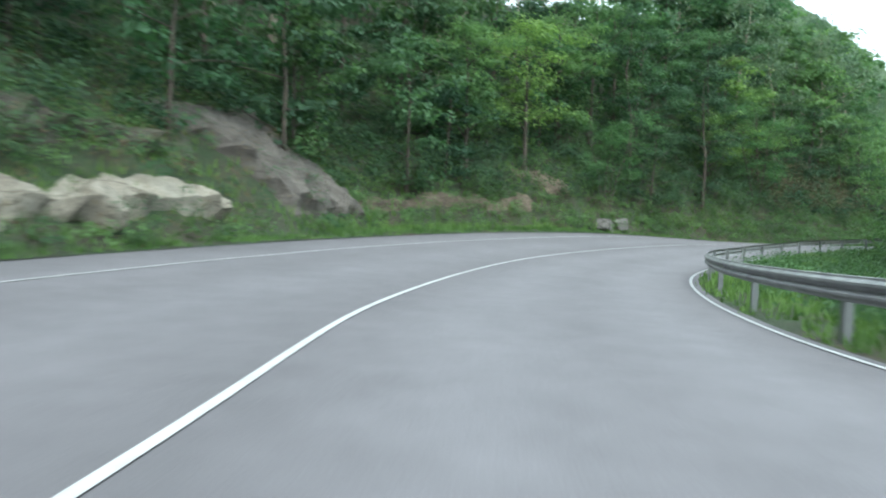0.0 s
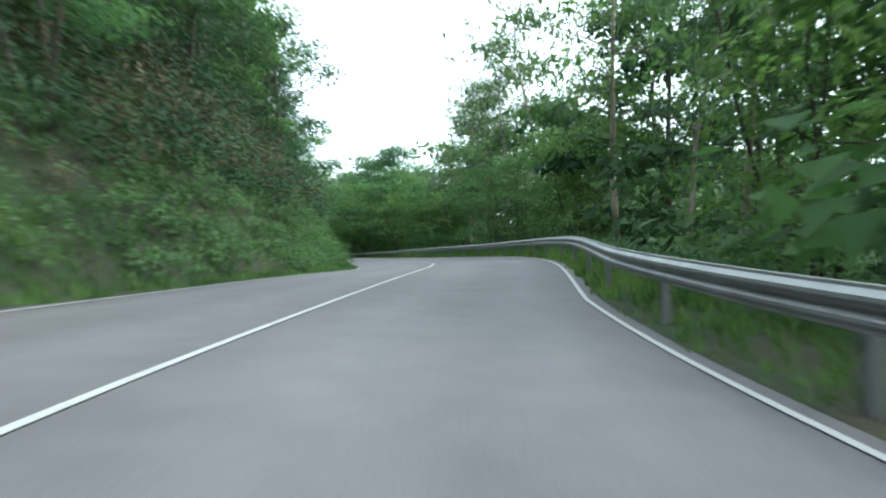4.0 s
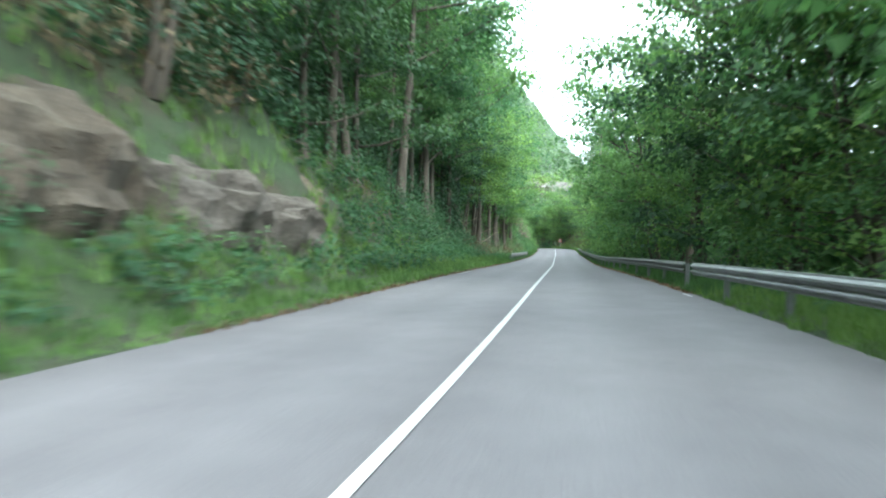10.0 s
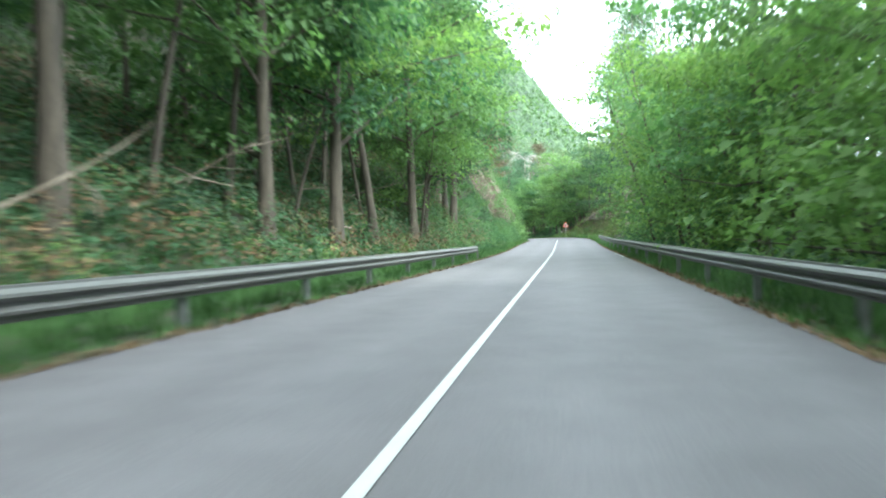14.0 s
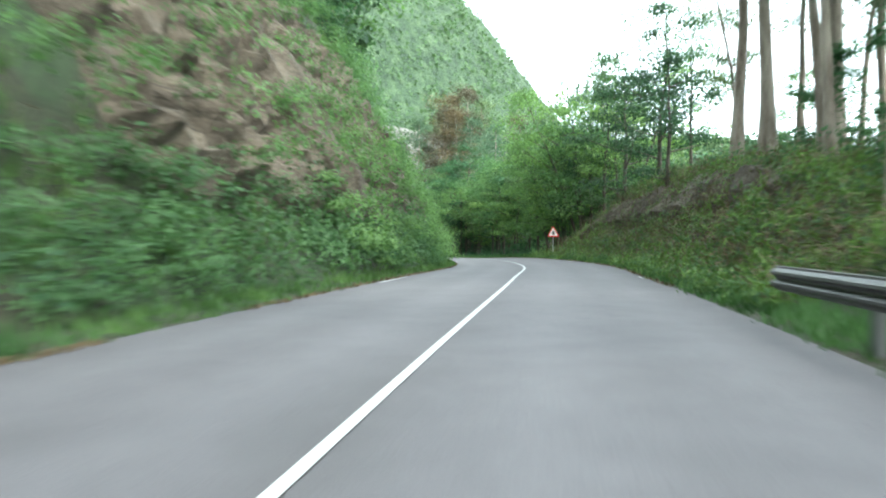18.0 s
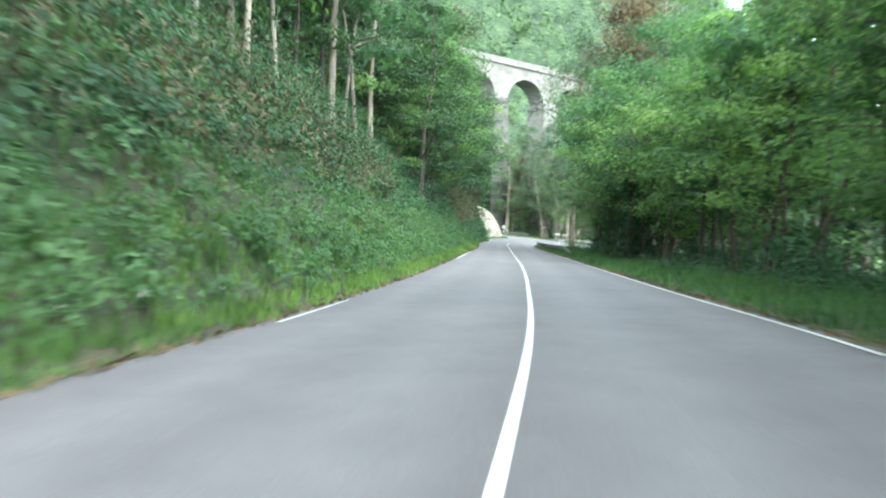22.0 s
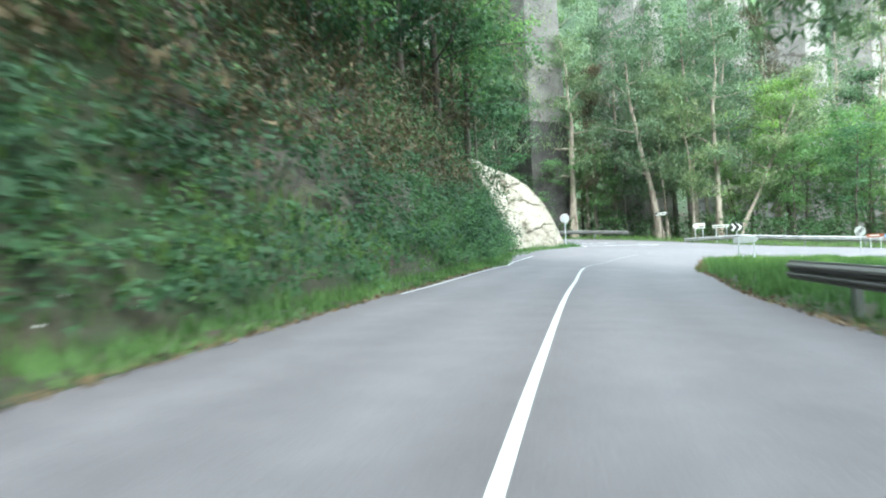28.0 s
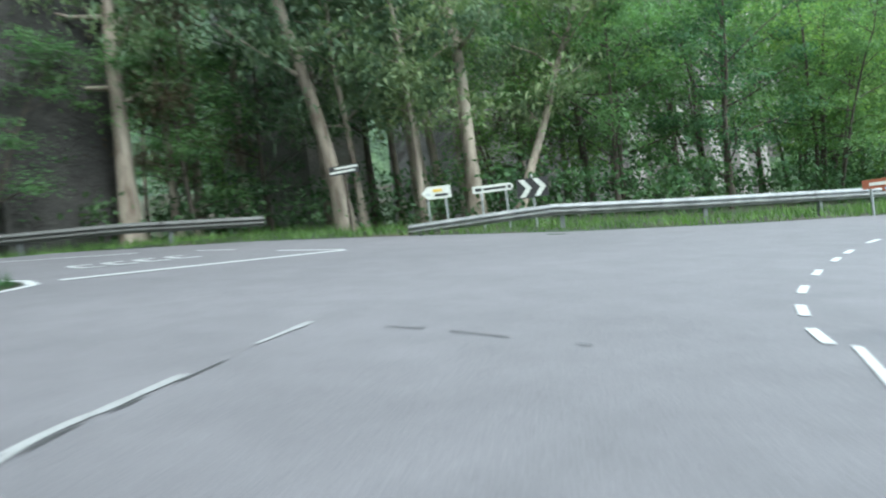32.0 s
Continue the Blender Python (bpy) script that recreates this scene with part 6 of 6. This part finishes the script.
def wooden_board():
    t = tagged(new("notice_board"), "small dark notice board with pale lettering on a tree", "sign")
    part("panel", plate("panel", [(-.5, 0), (.5, .06), (.5, .36), (-.5, .30)], .03, BLACK), t)
    part("lettering", plate("lettering", [(-.3, .2), (.46, .245), (.46, .315), (-.3, .27)], .003, WHITE, -.005), t)
    part("lettering", plate("lettering", [(-.46, .06), (.36, .11), (.36, .18), (-.46, .13)], .003, WHITE, -.005), t)
    v, f = tube([(0, .08, -1.9), (0, .08, -.6), (0, .08, .3)], [.05, .05, .045], 8)
    part("pole", mesh_from("pole", v, f, BARK, True), t)
    t.matrix_basis = facing(217.3, 370.5, 8.0, 245)


wooden_board()

# small dark marker post by the rail
mk = tagged(new("marker_post"), "short dark roadside marker post", "marker post")
part("body", plate("body", [(-.06, -.2), (.06, -.2), (.06, .75), (.03, .82), (-.03, .82), (-.06, .75)], .1, BLACK), mk)
mk.matrix_basis = facing(205.9, 368.6, float(junction_z(np.array([205.9]), np.array([368.6]))[0]), 260)


# ---- junction markings ----
def stripe(name, pts, width, label, lift=.024, closed=False):
    pts = np.array(pts, float)
    d = np.r_[0, np.cumsum(np.hypot(*np.diff(pts, axis=0).T))]
    m = np.linspace(0, d[-1], max(2, int(d[-1] / .4) + 1))
    xy = np.c_[np.interp(m, d, pts[:, 0]), np.interp(m, d, pts[:, 1])]
    t = np.gradient(xy, axis=0)
    t /= np.linalg.norm(t, axis=1)[:, None]
    nrm = np.c_[-t[:, 1], t[:, 0]] * width / 2
    v = np.stack([xy - nrm, xy + nrm], 1).reshape(-1, 2)
    v3 = np.c_[v, junction_z(v[:, 0], v[:, 1]) + lift]
    return tagged(new(name, mesh_from(name, v3, grid_faces(len(xy), 2), PAINT)), label, "road marking", kind="structure")


stripe("edge_line_verge", [tuple(surface(a, b).reshape(3)[:2]) for a, b in ((402.6, -3.2), (404, -3.42), (407, -3.8), (410, -4.15), (412.5, -4.5))], .09, "thin white painted line along the road's edge before the junction")


stripe("stop_line", [(208.6, 361.6), (211.2, 362.15), (213.9, 362.7)], .22, "white stop line across the side road")
stripe("lane_line", [(213.9, 362.8), (212.9, 364.2)], .16, "white lane line of the side road")
stripe("lane_line", [(212.3, 365.6), (211.6, 366.4)], .14, "short white dash of the side road")
stripe("lane_line", [(210.4, 367.2), (205.6, 368.2), (199, 369.6)], .13, "white edge line of the side road")
stripe("island_line", [(206.6, 359.85), (207.7, 360.35), (208.25, 361.1), (208.1, 362.1), (207.2, 362.9)], .16, "white line round the verge's tip")
for i in range(4):
    bx, by = 209.0 + i * .62, 363.75 + i * .16
    stripe("stop_lettering", [(bx, by), (bx + .42, by + .1)], .14, "worn white stop lettering painted on the asphalt")
    stripe("stop_lettering", [(bx - .2, by + .75), (bx + .22, by + .85)], .14, "worn white stop lettering painted on the asphalt")
    stripe("stop_lettering", [(bx + .02, by + .05), (bx - .2, by + .75)], .12, "worn white stop lettering painted on the asphalt")
for a, b in [((212.75, 351.65), (213.1, 352.0)), ((213.5, 352.3), (213.9, 352.6)), ((214.45, 352.95), (214.9, 353.2)), ((215.65, 353.57), (216.1, 353.8)), ((216.95, 354.15), (217.4, 354.35)), ((217.9, 354.55), (218.4, 354.75)), ((219.5, 355.15), (220.2, 355.35))]:
    stripe("dash", [a, b], .085, "short white dash along the junction's edge")
stripe("edge_line_junction", [(211.6, 350.5), (212.2, 351.0), (212.8, 351.5)], .06, "worn pale edge line beside the grass triangle")
# worn end of the centre line, with the open joint beside it
SEAM = material("joint_dark", plain((.05, .05, .052), .9))


def worn_path(name, pts, mat, width, seed, keep, label):
    r = np.random.default_rng(seed)
    pts = np.array(pts, float)
    d = np.r_[0, np.cumsum(np.hypot(*np.diff(pts, axis=0).T))]
    vs, fs, n, a = [], [], 0, 0.0
    while a < d[-1]:
        L = r.uniform(.12, .6)
        if r.uniform() < keep:
            m = np.linspace(a, min(a + L, d[-1]), 3)
            xy = np.c_[np.interp(m, d, pts[:, 0]), np.interp(m, d, pts[:, 1])] + r.normal(size=(1, 2)) * width * .12
            t = xy[-1] - xy[0]
            nr = np.array([-t[1], t[0]]) / (np.hypot(*t) + 1e-6)
            w = width * r.uniform(.55, 1.0, (3, 1)) / 2
            q = np.stack([xy - nr * w, xy + nr * w], 1).reshape(-1, 2)
            vs.append(np.c_[q, junction_z(q[:, 0], q[:, 1]) + .024])
            fs.append(grid_faces(3, 2) + n)
            n += 6
        a += L
    return tagged(new(name, mesh_from(name, np.vstack(vs), np.vstack(fs), mat)), label, "road marking", kind="structure")


END = [tuple(surface(402.4, -.24).reshape(3)[:2]), tuple(surface(404.4, -.23).reshape(3)[:2]), tuple(surface(406.5, -.16).reshape(3)[:2]), (206.2, 349.5), (208.3, 352.85), (209.5, 354.1), (210.4, 354.95)]
worn_path("centre_line_end", END, PAINT_OLD, .095, 71, .92, "worn broken end of the white centre line")
worn_path("asphalt_joint", [(p[0] + .06, p[1] - .04) for p in END[1:]] + [(210.6, 354.5), (211.0, 354.0), (211.3, 353.3), (211.6, 352.6)], SEAM, .03, 72, .5, "dark open joint in the asphalt beside the worn line")


# dead branches under the grove
def dead_branch(s, u, up, length, turn, seed):
    r = np.random.default_rng(seed)
    x, y, z = terrain(s, u).reshape(3)
    k = np.linspace(0, 1, 7)[:, None]
    d = np.array([math.cos(turn), math.sin(turn), up])
    axis = k * d * length + np.cumsum(r.normal(size=(7, 3)) * .05 * length / 3, 0) * k
    bits = [tube(axis, .035 * (1.1 - k[:, 0]), 5)]
    for j in (2, 3, 4):
        e = axis[j] + np.linspace(0, 1, 4)[:, None] * (d + r.normal(size=3) * .6) * length * .3
        bits.append(tube(e, .016 * (1.1 - np.linspace(0, 1, 4)), 4))
    v, f = joined(bits)
    ob = tagged(new("dead_branch", mesh_from("dead_branch", v, f, BARK_E, True)), "bare pale dead branch hanging among the trees", "branch")
    ob.location = (x, y, z + .9)
    return ob


for i in range(22):
    q = np.random.default_rng(900 + i)
    dead_branch(186 + i * 2.2, q.uniform(-10, -6.6), q.uniform(-.1, .7), q.uniform(1.4, 3.2), q.uniform(0, 6.28), 930 + i)

# white wild flowers in the verge
def flowers(name, s0, s1, u, n, seed):
    r = np.random.default_rng(seed)
    s, uu = r.uniform(s0, s1, n), u + r.uniform(-.5, .5, n)
    p = terrain(s, uu) + np.array([0, 0, .38]) + r.normal(size=(n, 3)) * .05
    v, f = leaves(np.repeat(p, 6, 0) + r.normal(size=(n * 6, 3)) * .02, .035, r, 0, .8)
    return tagged(new(name, mesh_from(name, v, f, WHITE)), "small white wild flowers in the roadside grass", "flowers", kind="stuff")


flowers("wild_flowers", 304, 308, -4.5, 7, 950)
flowers("wild_flowers", 374, 382, -4.5, 9, 951)


# ivy climbing trunks
def ivy(s, u, h, seed, rad=.42):
    r = np.random.default_rng(seed)
    x, y, z = terrain(s, u).reshape(3)
    n = int(h * 220)
    a, k = r.uniform(0, 6.28, n), r.uniform(0, 1, n)
    rr = rad * (1.15 - .5 * k) * r.uniform(.6, 1.25, n)
    c = np.c_[x + rr * np.cos(a), y + rr * np.sin(a), z - .1 + k * h]
    v, f = small_leaves(c, .16, r, .5, .9)
    ob = tagged(new("ivy_column", mesh_from("ivy_column", v, f, LEAF_D)), "dark green ivy wrapped round a tree trunk", "ivy", kind="stuff")
    m = np.linspace(0, 1, 6)
    tv, tf = tube(np.c_[x + .1 * np.sin(m * 5), y + .1 * np.cos(m * 4), z - .3 + m * (h + 2.5)], .2 - .1 * m, 8)
    tagged(new("trunk", mesh_from("trunk", tv, tf, BARK, True)), "tree trunk wrapped in dark ivy beside the road", "trunk")
    return ob


for i, (ss, uu, hh) in enumerate([(183, -7.2, 7), (178, -6.8, 6), (345, 7.4, 7.5), (347.5, 8.2, 7), (350, 7.6, 8), (356, 7.9, 7), (54, 10, 6)]):
    ivy(ss, uu, hh, 960 + i, .5)
